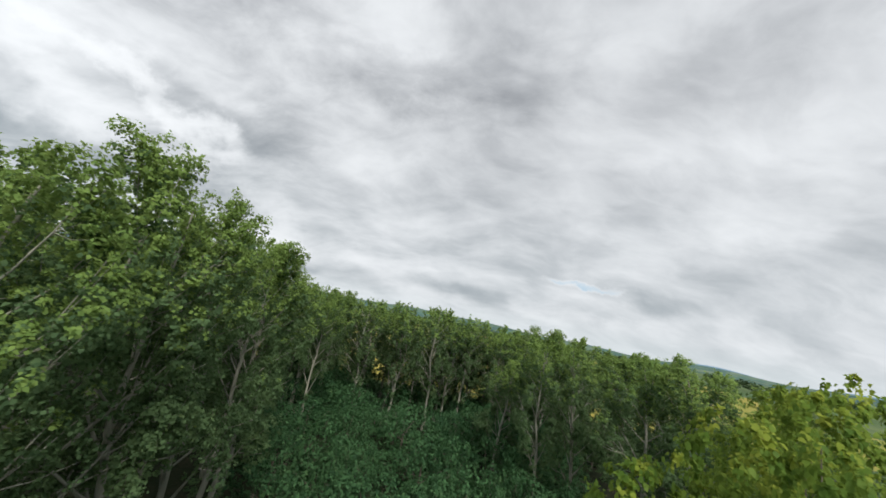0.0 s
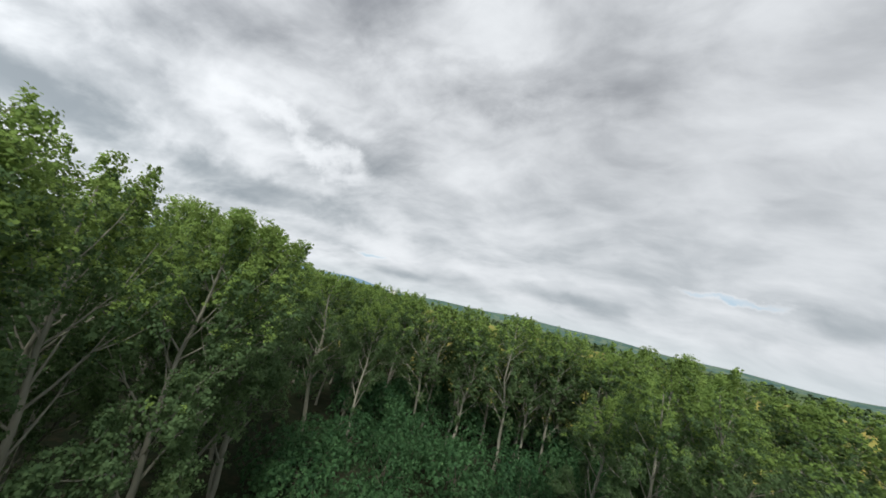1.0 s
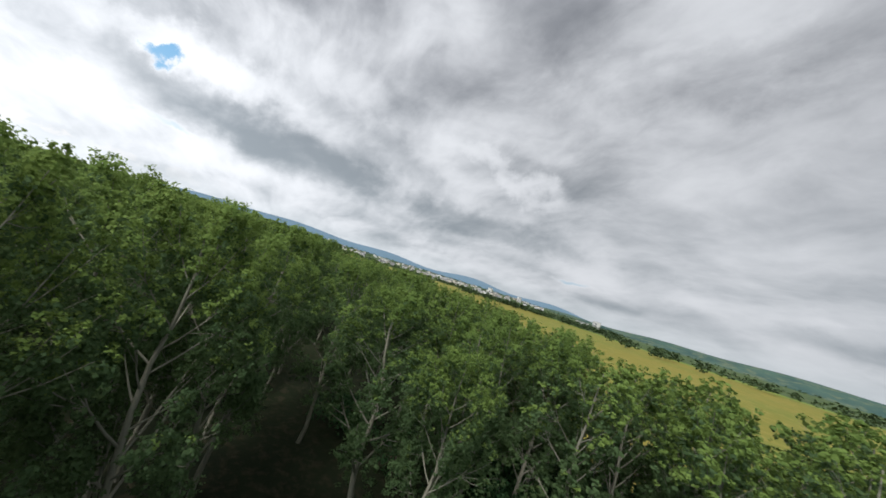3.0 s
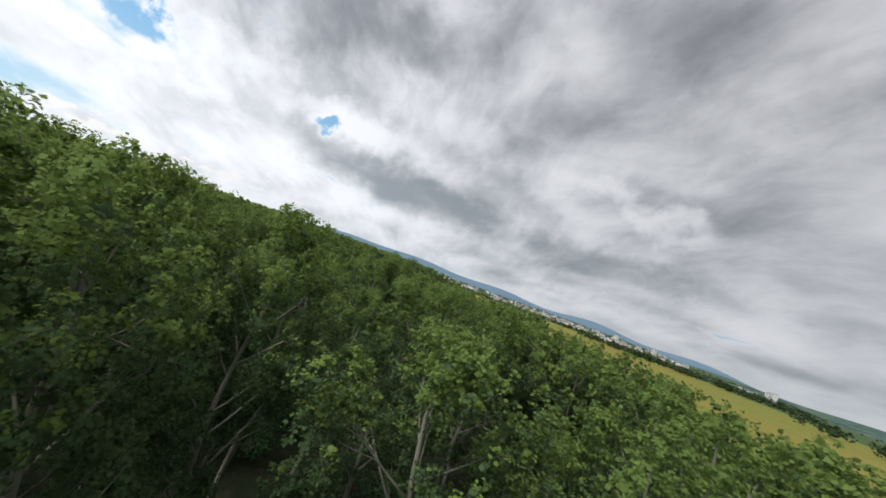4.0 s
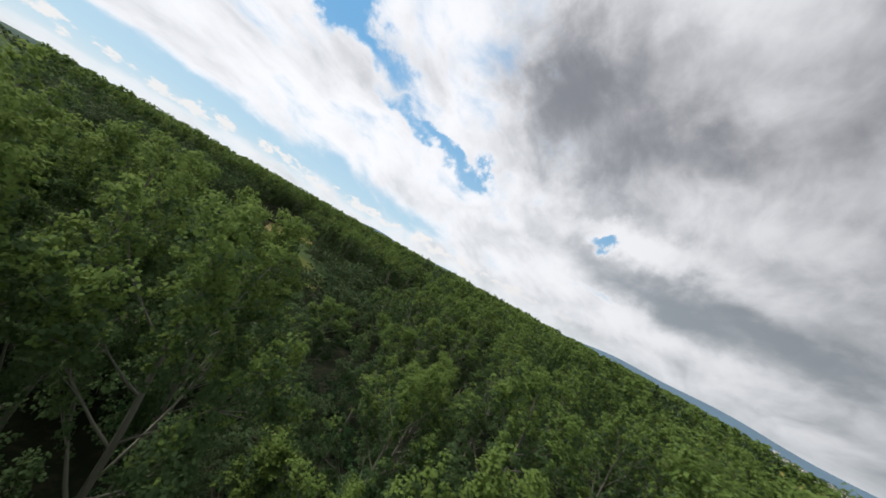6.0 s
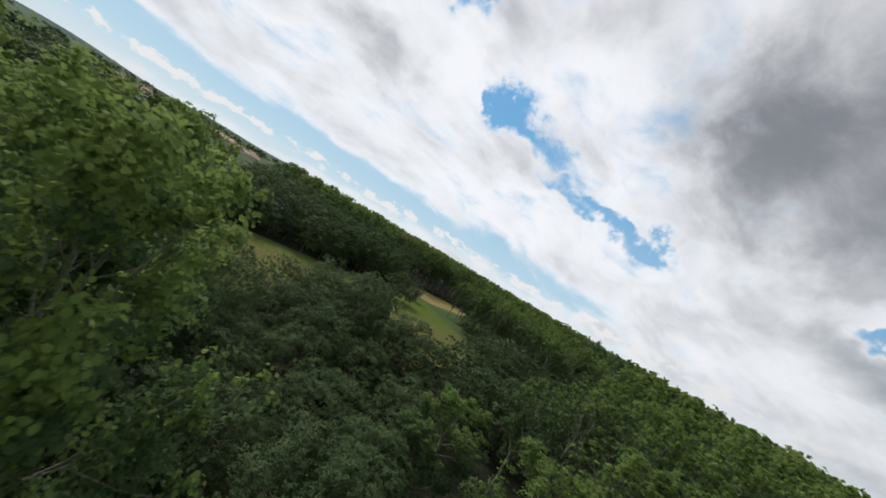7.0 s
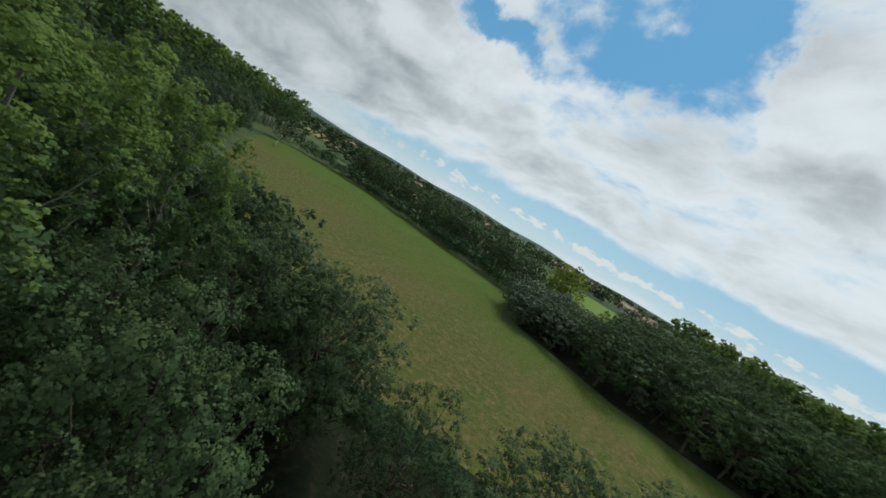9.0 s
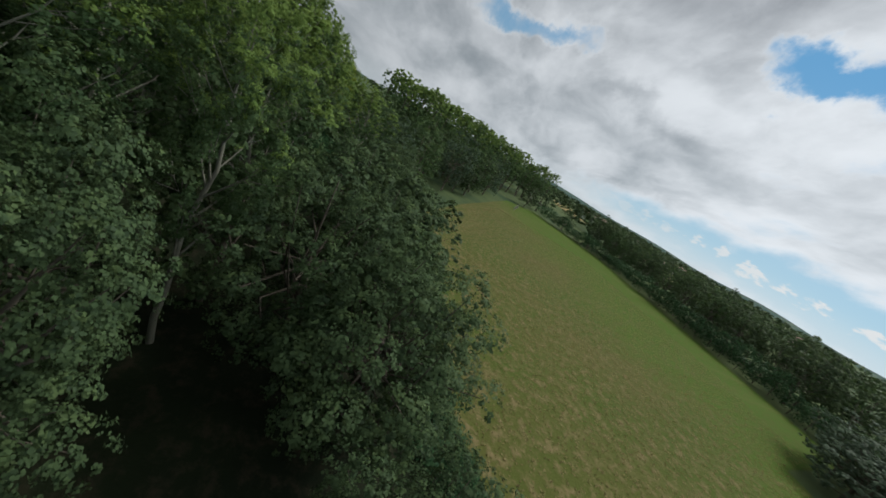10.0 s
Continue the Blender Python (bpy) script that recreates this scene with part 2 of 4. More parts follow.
def ground_material(name, a, b, c, big, small, bump_size, rows=None, fresher=None):
    """Grass or soil: two colours in large patches, a third in fine tufts; rows: faint drilled lines."""
    m, n, out = material(name)
    place = n.add("ShaderNodeNewGeometry").outputs["Position"]
    patch = n.noise(place, big, 4.0, 0.6)
    fine = n.noise(place, small, 5.0, 0.7)
    col = n.mix(n.step(patch, 0.35, 0.65), rgb(*a), rgb(*b))
    col = n.mix(n.step(fine, 0.46, 0.68), col, rgb(*c))
    if fresher:
        away = n.math("ADD", n.add("ShaderNodeSeparateXYZ", Vector=place).outputs[1], n.math("MULTIPLY", n.math("SUBTRACT", n.noise(place, 0.05, 4.0), 0.5), 34.0))
        col = n.mix(n.step(away, -30.0, -50.0, 0.0, 0.95), col, n.mix(n.step(fine, 0.4, 0.7), rgb(*fresher), rgb(*b)))
    if rows:
        turned = n.add("ShaderNodeMapping", Vector=place)
        turned.inputs["Rotation"].default_value = (0, 0, radians(rows[0]))
        turned.inputs["Scale"].default_value = (rows[1], rows[1] * 0.03, 1)
        lines = n.noise(turned.outputs[0], 1.0, 3.0)
        col = n.mix(n.step(lines, 0.48, 0.78, 0.0, 0.30), col, rgb(*c))
    bump = n.add("ShaderNodeBump", Height=fine, Strength=0.8, Distance=bump_size)
    shade = n.add("ShaderNodeBsdfPrincipled", Base_Color=col, Roughness=0.95, Normal=bump.outputs[0])
    shade.inputs["Specular IOR Level"].default_value = 0.1
    n.put(out, 0, shade.outputs[0])
    return m


# near black: the canopy's deep shade is put into this floor colour
SHADE_DARK_FLOOR = ground_material("woodland_floor", (0.012, 0.017, 0.009), (0.018, 0.026, 0.011), (0.034, 0.032, 0.019), 0.05, 1.2, 0.15)
MEADOW = ground_material("meadow_grass", (0.062, 0.090, 0.016), (0.090, 0.092, 0.025), (0.172, 0.138, 0.063), 0.06, 1.3, 0.15, (-55, 0.7), (0.058, 0.118, 0.011))
GOLD_FIELD = ground_material("ripening_crop", (0.190, 0.165, 0.034), (0.135, 0.160, 0.032), (0.230, 0.195, 0.050), 0.006, 0.12, 0.1, (70, 0.12))
GREEN_FIELD = ground_material("green_crop", (0.115, 0.185, 0.030), (0.145, 0.205, 0.038), (0.17, 0.21, 0.055), 0.01, 0.2, 0.1, (10, 0.2))
STRAW_FIELD = ground_material("stubble_field", (0.235, 0.195, 0.078), (0.290, 0.235, 0.105), (0.200, 0.180, 0.072), 0.012, 0.2, 0.1, (35, 0.2))
LAND = ground_material("far_land", (0.048, 0.084, 0.032), (0.090, 0.118, 0.045), (0.030, 0.058, 0.030), 0.004, 0.02, 0.1)


def plain_material(name, col, rough=0.8, vary=0.25, size=2.0, metal=0.0):
    m, n, out = material(name)
    place = n.add("ShaderNodeNewGeometry").outputs["Position"]
    info = n.add("ShaderNodeObjectInfo").outputs["Random"]
    spots = n.math("ADD", n.math("MULTIPLY", n.noise(place, size, 4.0), 0.7), n.math("MULTIPLY", info, 0.5))
    low = rgb(*[v * (1 - vary) for v in col])
    high = rgb(*[min(1, v * (1 + vary)) for v in col])
    shade = n.add("ShaderNodeBsdfPrincipled", Base_Color=n.mix(spots, low, high), Roughness=rough, Metallic=metal)
    n.put(out, 0, shade.outputs[0])
    return m


RENDER_WALL = plain_material("pale_render", (0.60, 0.55, 0.46), 0.9, 0.22, 0.3)
WHITE_WALL = plain_material("white_render", (0.62, 0.61, 0.58), 0.9, 0.15, 0.3)
ROOF_TILE = plain_material("clay_tile", (0.34, 0.235, 0.18), 0.85, 0.35, 0.8)
ROOF_GREY = plain_material("slate", (0.20, 0.20, 0.21), 0.7, 0.25, 0.8)
WINDOW_GLASS = plain_material("window_glass", (0.05, 0.06, 0.07), 0.15, 0.2, 1.0)
WOOD_GREY = plain_material("weathered_wood", (0.42, 0.40, 0.36), 0.85, 0.25, 6.0)
# the blue of distance: haze is mixed into the hills' base colour
HAZE_BLUE_HILL = plain_material("haze_blue_hills", (0.095, 0.165, 0.225), 1.0, 0.18, 0.004)
# woods with paler field patches; their blue-green cast is painted haze
HAZE_TEAL_RIDGE = ground_material("haze_teal_ridge", (0.034, 0.074, 0.070), (0.060, 0.108, 0.086), (0.125, 0.150, 0.092), 0.0035, 0.012, 0.1)

# ---------------------------------------------------------------- mesh helpers
def mesh_of(name, verts, faces, mat, smooth=False):
    """A mesh from numpy arrays; faces all have the same number of corners."""
    verts, faces = np.asarray(verts, np.float32), np.asarray(faces, np.int32)
    verts, soft = verts[:, :3].copy(), verts[:, 3:].copy()
    me = bpy.data.meshes.new(name)
    me.vertices.add(len(verts)), me.loops.add(faces.size), me.polygons.add(len(faces))
    me.vertices.foreach_set("co", verts.ravel())
    me.loops.foreach_set("vertex_index", faces.ravel())
    me.polygons.foreach_set("loop_start", np.arange(len(faces), dtype=np.int32) * faces.shape[1])
    me.polygons.foreach_set("use_smooth", np.full(len(faces), smooth))
    me.update(calc_edges=True)
    if soft.size:
        me.polygons.foreach_set("use_smooth", np.full(len(faces), True))
        me.normals_split_custom_set_from_vertices(soft)
    me.materials.append(mat)
    return me


def part(name, bm, mat, parent, label=""):
    """Links a bmesh, or a ready mesh, as one object under a thing or a part."""
    if isinstance(bm, bmesh.types.BMesh):
        me = bpy.data.meshes.new(name)
        bm.to_mesh(me)
        bm.free()
        me.materials.append(mat)
    else:
        me = bm
    ob = new(name, me)
    ob.parent = parent
    return tagged(ob, label)


def tube(points, radii, sides):
    """Vertices and quads of a bent, tapering tube."""
    points, radii = np.asarray(points, float), np.asarray(radii, float)
    along = np.gradient(points, axis=0)
    along /= np.linalg.norm(along, axis=1)[:, None] + 1e-9
    ref = np.where(np.abs(along[:, 2:3]) > 0.9, [[1.0, 0, 0]], [[0, 0, 1.0]])
    a = np.cross(along, ref)
    a /= np.linalg.norm(a, axis=1)[:, None] + 1e-9
    b = np.cross(along, a)
    turn = np.linspace(0, 2 * np.pi, sides, endpoint=False)
    ring = a[:, None] * np.cos(turn)[None, :, None] + b[:, None] * np.sin(turn)[None, :, None]
    verts = (points[:, None] + ring * radii[:, None, None]).reshape(-1, 3)
    i, j = np.meshgrid(np.arange(len(points) - 1), np.arange(sides), indexing="ij")
    k = (j + 1) % sides
    faces = np.stack([i * sides + j, i * sides + k, (i + 1) * sides + k, (i + 1) * sides + j], -1).reshape(-1, 4)
    return verts, faces


def joined(pieces):
    verts, faces, base = [], [], 0
    for v, f in pieces:
        verts.append(v), faces.append(f + base)
        base += len(v)
    return np.concatenate(verts), np.concatenate(faces)


def leaves(rng, spots, outward, size, rounded=False):
    """A folded leaf at each spot, turned outward and up, at random; two triangles, or four where rounded. Rows: place, then the normal of the foliage there."""
    count = len(spots)
    normal = outward * 0.85 + np.array([0, 0, 0.45]) + rng.normal(0, 0.75 if rounded else 0.48, (count, 3))
    normal /= np.linalg.norm(normal, axis=1)[:, None] + 1e-9
    along = np.cross(normal, rng.normal(0, 1, (count, 3)))
    along /= np.linalg.norm(along, axis=1)[:, None] + 1e-9
    side = np.cross(normal, along)
    s = (size * rng.uniform(0.65, 1.35, count))[:, None]
    droop = normal * s * 0.12
    soft = outward * (0.25 if rounded else 0.50) + normal * 0.95 + np.array([0, 0, 0.15])
    soft /= np.linalg.norm(soft, axis=1)[:, None] + 1e-9
    base, tip = spots - along * s * 0.5, spots + along * s * 0.5 - droop
    k = np.arange(count)[:, None]
    if rounded:
        rim = [spots + side * s * w - along * s * v + droop for w, v in ((0.40, 0.22), (0.36, -0.16), (-0.36, -0.16), (-0.40, 0.22))]
        verts = np.stack([base, rim[3], rim[2], tip, rim[1], rim[0]], 1).reshape(-1, 3)
        faces = np.concatenate([k * 6 + [0, 1, 2, 3], k * 6 + [0, 3, 4, 5]], 1).reshape(-1, 4)
        return np.concatenate([verts, np.repeat(soft, 6, 0)], 1), faces
    left, right = spots + side * s * 0.42 - along * s * 0.08 + droop, spots - side * s * 0.42 - along * s * 0.08 + droop
    verts = np.stack([base, right, tip, left], 1).reshape(-1, 3)
    faces = np.concatenate([k * 4 + [0, 1, 2], k * 4 + [0, 2, 3]], 1).reshape(-1, 3)
    return np.concatenate([verts, np.repeat(soft, 4, 0)], 1), faces


def tufted(rng, at, way, fresh, count, reach, size, rounded):
    """Leaves in small tufts: the older foliage and the fresh foliage, as two meshes' worth."""
    pick = rng.integers(0, len(at), count)
    off = rng.normal(0, 1, (count, 3))
    off /= np.linalg.norm(off, axis=1)[:, None]
    wide = reach * rng.uniform(0.6, 1.35, len(at))[pick][:, None]
    spots = at[pick] + off * wide * rng.uniform(0.35, 1.0, (count, 1)) * np.array([1.0, 1.0, 0.8])
    lean = off * 0.40 + way[pick] * 1.15
    young = fresh[pick]
    return leaves(rng, spots[~young], lean[~young], size, rounded), leaves(rng, spots[young], lean[young], size, rounded)


# ---------------------------------------------------------------- trees
def bent(start, way, length, rise, steps, rng, wobble=0.05):
    """A limb's line: it sets out along way and bends upwards."""
    pts, at, d = [np.array(start, float)], np.array(start, float), np.array(way, float)
    for _ in range(steps):
        d = d + np.array([0, 0, rise / steps]) + rng.normal(0, wobble, 3)
        d /= np.linalg.norm(d)
        at = at + d * length / steps
        pts.append(at.copy())
    return np.array(pts)


def poplar_shape(seed, height, radius, count, size, fine, rounded=False):
    """A broadleaf of a plantation: pale stem, forked limbs that climb steeply, and upright plumes of leaves along their outer ends."""
    rng = np.random.default_rng(seed)
    steps = 10
    zs = np.linspace(0, height * 0.93, steps + 1)
    lean = np.cumsum(rng.normal(0, 0.11, (steps + 1, 2)), 0)
    lean[0] = 0
    stem = np.column_stack([lean, zs])
    r0 = height * 0.0102
    stems = [tube(stem, r0 * (1 - zs / height) ** 0.9 + 0.012, 7 if fine else 5)]
    limbs, plumes = [], []

    def axis(z):
        return np.array([np.interp(z, zs, stem[:, 0]), np.interp(z, zs, stem[:, 1]), z])

    def reach_at(s):
        """Crown radius at a share s of the height: widest at two thirds, a blunt top."""
        u = np.clip((s - 0.24) / 0.76, 0, 1)
        return radius * (np.sin(np.pi * u ** 1.5) ** 0.45 * 0.94 + 0.06)

    def plume(at, girth, tall):
        plumes.append((at, girth * radius / 2.5, tall, at[2] / height))

    n_limbs = 19
    for i in range(n_limbs):
        s0 = 0.24 + 0.60 * ((i + rng.uniform(0, 0.9)) / n_limbs) ** 0.9
        a = i * 2.39996 + rng.uniform(-0.5, 0.5)
        s1 = min(0.97, s0 + rng.uniform(0.17, 0.27) * (1.15 - 0.55 * s0))
        r = reach_at(s1) * rng.uniform(0.62, 1.0)
        out = np.array([math.cos(a), math.sin(a), 0])
        start, end = axis(s0 * height), axis(min(s1, 0.92) * height) * [1, 1, 0] + out * r + [0, 0, s1 * height]
        knee = start * 0.5 + end * 0.5 + out * r * rng.uniform(0.10, 0.20)
        w = r0 * (1 - s0) * rng.uniform(0.40, 0.56) + 0.010
        limbs.append(tube(np.array([start, start * 0.6 + knee * 0.4 + out * 0.05, knee, end]), [w, w * 0.85, w * 0.6, 0.010], 5 if fine else 4))
        for k in (0.60, 0.80, 1.0):
            plume(start + (end - start) * k + out * r * 0.18 * math.sin(math.pi * k) + rng.normal(0, 0.12, 3), rng.uniform(0.42, 0.62), rng.uniform(0.65, 1.05))
        for j in range(3):
            k = rng.uniform(0.35, 0.8)
            fork = knee if k > 0.5 else start * 0.35 + knee * 0.65
            b = a + rng.uniform(-1.0, 1.0)
            tip = end + np.array([math.cos(b), math.sin(b), 0]) * r * rng.uniform(0.15, 0.45) - [0, 0, rng.uniform(-0.4, 1.5)]
            limbs.append(tube(np.array([fork, fork * 0.5 + tip * 0.5 + [0, 0, -0.08], tip]), [w * 0.45, w * 0.3, 0.006], 4 if fine else 3))
            plume(tip + rng.normal(0, 0.08, 3), rng.uniform(0.38, 0.58), rng.uniform(0.5, 0.9))
            plume(fork * 0.35 + tip * 0.65 + rng.normal(0, 0.1, 3), rng.uniform(0.26, 0.42), rng.uniform(0.35, 0.7))
    # the leader and loose shoots past the outline
    for s in np.linspace(0.72, 0.97, 9):
        plume(axis(min(s, 0.93) * height) + np.append(rng.normal(0, 0.28, 2), 0) + [0, 0, max(0, s - 0.93) * height], rng.uniform(0.44, 0.66), rng.uniform(0.5, 0.8))
    for _ in range(16):
        s, a = rng.uniform(0.50, 0.98), rng.uniform(0, 6.28)
        r = reach_at(s) * rng.uniform(0.7, 1.08)
        plume(axis(min(s, 0.9) * height) * [1, 1, 0] + np.array([math.cos(a) * r, math.sin(a) * r, s * height]), 0.17, rng.uniform(0.5, 0.95))
    # leafy lower shoots close to the stem
    for i in range(5 if fine else 14):
        s, a = rng.uniform(0.24, 0.50), i * 2.39996
        r = reach_at(s + 0.1) * rng.uniform(0.25, 0.75)
        plume(axis(s * height) + np.array([math.cos(a) * r, math.sin(a) * r, 0]), rng.uniform(0.32, 0.5), rng.uniform(0.5, 0.9))
    share = np.array([(g * g * 2 + g * h) for _, g, h, _ in plumes])
    n_tufts = int(count / np.clip(count / 900, 3, 12))
    pick = rng.choice(len(plumes), n_tufts, p=share / share.sum())
    at, girth = np.array([v[0] for v in plumes])[pick], np.array([v[1] for v in plumes])[pick][:, None]
    tall, level = np.array([v[2] for v in plumes])[pick][:, None], np.array([v[3] for v in plumes])[pick]
    off = rng.normal(0, 1, (n_tufts, 3))
    off /= np.linalg.norm(off, axis=1)[:, None]
    off[:, 2] = np.abs(off[:, 2]) * np.where(rng.uniform(0, 1, n_tufts) < 0.66, 1, -1)
    # plumes taper upwards to a point
    slim = np.where(off[:, 2:3] > 0, 1 - 0.55 * off[:, 2:3], 1.0)
    tufts_at = at + off * np.concatenate([girth * slim, girth * slim, tall], 1) * rng.uniform(0.5, 1.0, (n_tufts, 1))
    tufts_at[:, 2] = np.minimum(tufts_at[:, 2], height * rng.uniform(0.96, 1.0, n_tufts))
    away = tufts_at - np.column_stack([np.zeros((n_tufts, 2)), tufts_at[:, 2] - 0.5])
    away /= np.linalg.norm(away, axis=1)[:, None] + 1e-9
    fresh = (level + off[:, 2] * 0.16 + rng.normal(0, 0.08, n_tufts)) > 0.84
    return (joined(stems), joined(limbs), *tufted(rng, tufts_at, off * 0.5 + away * 0.35, fresh, count, 0.17 * radius / 2.5, size, rounded))


def oak_shape(seed, height, radius, count, size, fine, rounded=False, low=0.03):
    """A broad, round broadleaf: short stem, spreading limbs, a lumpy crown made of billows."""
    rng = np.random.default_rng(seed)
    stem = bent((0, 0, 0), (rng.normal(0, 0.06), rng.normal(0, 0.06), 1), height * 0.5, 0.3, 5, rng, 0.04)
    r0 = height * 0.018
    stems = [tube(stem, np.linspace(r0, r0 * 0.5, 6), 8 if fine else 5)]
    limbs, billows = [], []
    n_b = (72 if fine else 46) if height > 5 else 18
    for i in range(n_b):
        u = (i + 0.5) / n_b
        cz = 1 - 1.85 * u
        a = i * 2.39996 + rng.uniform(-0.3, 0.3)
        cr = math.sqrt(max(0.0, 1 - cz * cz))
        k = rng.uniform(0.55, 1.0)
        tip = np.array([math.cos(a) * cr * radius * k, math.sin(a) * cr * radius * k,
                        height * (low + (1 - low) * 0.5) + cz * height * (1 - low) * 0.5 * k])
        billows.append((tip, radius * (rng.uniform(0.16, 0.31) if height > 5 else rng.uniform(0.26, 0.42))))
        if i % (2 if fine else 4) == 0:
            start = stem[rng.integers(2, 6)]
            mid = (start + tip) / 2 + rng.normal(0, 0.12, 3) * radius + np.array([0, 0, -0.05 * height])
            limbs.append(tube(np.array([start, mid, tip]), [r0 * 0.4, r0 * 0.22, 0.012], 5 if fine else 3))
    n_tufts = int(count / np.clip(count / 700, 3, 15))
    share = np.array([b[1] ** 2 for b in billows])
    pick = rng.choice(len(billows), n_tufts, p=share / share.sum())
    at, girth = np.array([b[0] for b in billows])[pick], np.array([b[1] for b in billows])[pick][:, None]
    off = rng.normal(0, 1, (n_tufts, 3))
    off /= np.linalg.norm(off, axis=1)[:, None]
    off[:, 2] = np.abs(off[:, 2]) * np.where(rng.uniform(0, 1, n_tufts) < 0.86, 1, -1)
    tufts_at = at + off * girth * rng.uniform(0.80, 1.0, (n_tufts, 1)) * np.array([1.0, 1.0, 0.85])
    fresh = off[:, 2] + rng.normal(0, 0.2, n_tufts) > 0.85
    return (joined(stems), joined(limbs), *tufted(rng, tufts_at, off * 0.8 + (at - stem[4]) / radius * 0.35, fresh, count, 0.055 * radius, size, rounded))


# kind: shape, nominal height and radius, leaf and bark, words
KINDS = {
    "poplar": (poplar_shape, 16.0, 2.5, (POPLAR_LEAF, POPLAR_SHOOT), POPLAR_BARK, "slender pale-stemmed poplar with fresh green leaves", "poplar tree"),
    "oak": (oak_shape, 10.0, 3.6, (OAK_LEAF, OAK_SHOOT), OAK_BARK, "round-crowned dark green oak at the wood's edge", "oak tree"),
    "young_oak": (oak_shape, 10.0, 3.6, (PALE_LEAF, PALE_SHOOT), OAK_BARK, "yellow-green young oak with lobed leaves", "oak tree"),
    "golden": (oak_shape, 10.0, 3.6, (GOLDEN_LEAF, GOLDEN_LEAF), OAK_BARK, "feathery bright yellow-green tree at the hedge's end", "tree"),
    "willow": (oak_shape, 10.0, 3.6, (WILLOW_LEAF, WILLOW_LEAF), OAK_BARK, "grey-green willow beside the meadow", "willow tree"),
    "ash": (oak_shape, 10.0, 3.6, (ASH_LEAF, ASH_SHOOT), OAK_BARK, "full-crowned mid-green ash beside the meadow", "ash tree"),
    "bush": (oak_shape, 4.0, 2.4, (BUSH_LEAF, BUSH_LEAF), OAK_BARK, "dense dark green undergrowth bush in the wood", "bush"),
}
# detail: leaf count and leaf size, by kind's shape
DETAIL = {
    "close": {"poplar": (38000, 0.086), "oak": (32000, 0.088), "young_oak": (26000, 0.118), "bush": (5000, 0.13)},
    "near": {"poplar": (33000, 0.098), "oak": (27000, 0.106), "young_oak": (17000, 0.15), "bush": (5200, 0.120)},
    "mid": {"poplar": (12000, 0.150), "oak": (9500, 0.188), "young_oak": (9500, 0.235), "bush": (3000, 0.155)},
    "wide": {"poplar": (5200, 0.225), "oak": (3200, 0.320), "bush": (700, 0.35)},
    "back": {"poplar": (3600, 0.27), "oak": (9500, 0.180), "bush": (2800, 0.165)},
    "far": {"poplar": (640, 0.60), "oak": (620, 0.66), "bush": (260, 0.52)},
    "dot": {"poplar": (70, 1.8), "oak": (70, 1.9), "bush": (60, 0.9)},
}
VARIANTS = {"close": 2, "near": 3, "mid": 4, "wide": 4, "back": 3, "far": 3, "dot": 2}
made_trees, tree_count = {}, [0]


def tree(kind, x, y, height, radius=None, detail="mid", group="", base=0.0):
    """A tree of a kind at a place, of a height and a crown radius."""
    shape, h0, r0, (leaf, shoot), bark, label, category = KINDS[kind]
    tree_count[0] += 1
    k = tree_count[0]
    variant = k % VARIANTS[detail]
    radius = radius or r0 * height / h0
    m = pose(x, y, base - 0.05, 0, 0, (k * 137.5) % 360)
    grow = (radius / r0, radius / r0, height / h0)
    key = (kind, detail, variant)
    if key in made_trees:
        first = made_trees[key]
        return copy_thing(first, m @ Matrix.Diagonal((*(g / s for g, s in zip(grow, first.scale)), 1)))
    count, size = DETAIL[detail].get(kind, DETAIL[detail]["oak"])
    stem, limbs, crown, young = shape(11 * variant + len(kind), h0, r0, count, size, detail in ("close", "near"), detail == "close")
    name = {"young_oak": "oak_tree", "oak": "oak_tree", "poplar": "poplar_tree", "willow": "willow_tree", "ash": "ash_tree", "golden": "broadleaf_tree"}.get(kind, kind)
    thing = tagged(new(name), label, category, group or f"{category}s of the wood")
    part("trunk", mesh_of("trunk", *stem, bark, True), bark, thing)
    part("branchwork", mesh_of("branchwork", *limbs, bark, True), bark, thing)
    part("crown", mesh_of("crown", *crown, leaf), leaf, thing)
    part("young_foliage", mesh_of("young_foliage", *young, shoot), shoot, thing, "paler young leaves" if shoot is not leaf else "")
    thing.matrix_basis = m @ Matrix.Diagonal((*grow, 1))
    made_trees[key] = thing
    return thing


# the open lane over the wood: x, y and height that stay free of branches
LANE = np.array([(0, 0, 12.7), (2, 3.7, 13.0), (3.1, 7.5, 13.3), (3.4, 11.5, 13.7), (2, 20, 14.8), (-1.5, 26, 14.9), (-5.6, 29.7, 14.9), (-12.3, 32.8, 15.1),
                 (-17.6, 33.7, 15.4), (-23, 33.7, 15.7), (-30, 31.5, 15.6), (-36.1, 27.8, 15.2), (-41.5, 21.5, 14.8), (-44.1, 16.2, 14.5), (-45.8, 6, 13.7),
                 (-45.5, 1.5, 13.0), (-45.5, -2.4, 11.9)])
fine_lane = np.concatenate([a + (b - a) * np.linspace(0, 1, 8)[:, None] for a, b in zip(LANE[:-1], LANE[1:])])


def lane_gap(x, y):
    """Distance from the lane in plan, and the lane's height there."""
    d = np.hypot(fine_lane[:, 0] - x, fine_lane[:, 1] - y)
    i = int(d.argmin())
    return float(d[i]), float(fine_lane[i, 2])


def detail_for(x, y):
    d = lane_gap(x, y)[0]
    return "close" if d < 4.0 else "near" if d < 13.0 else "mid" if d < 22 else "wide"


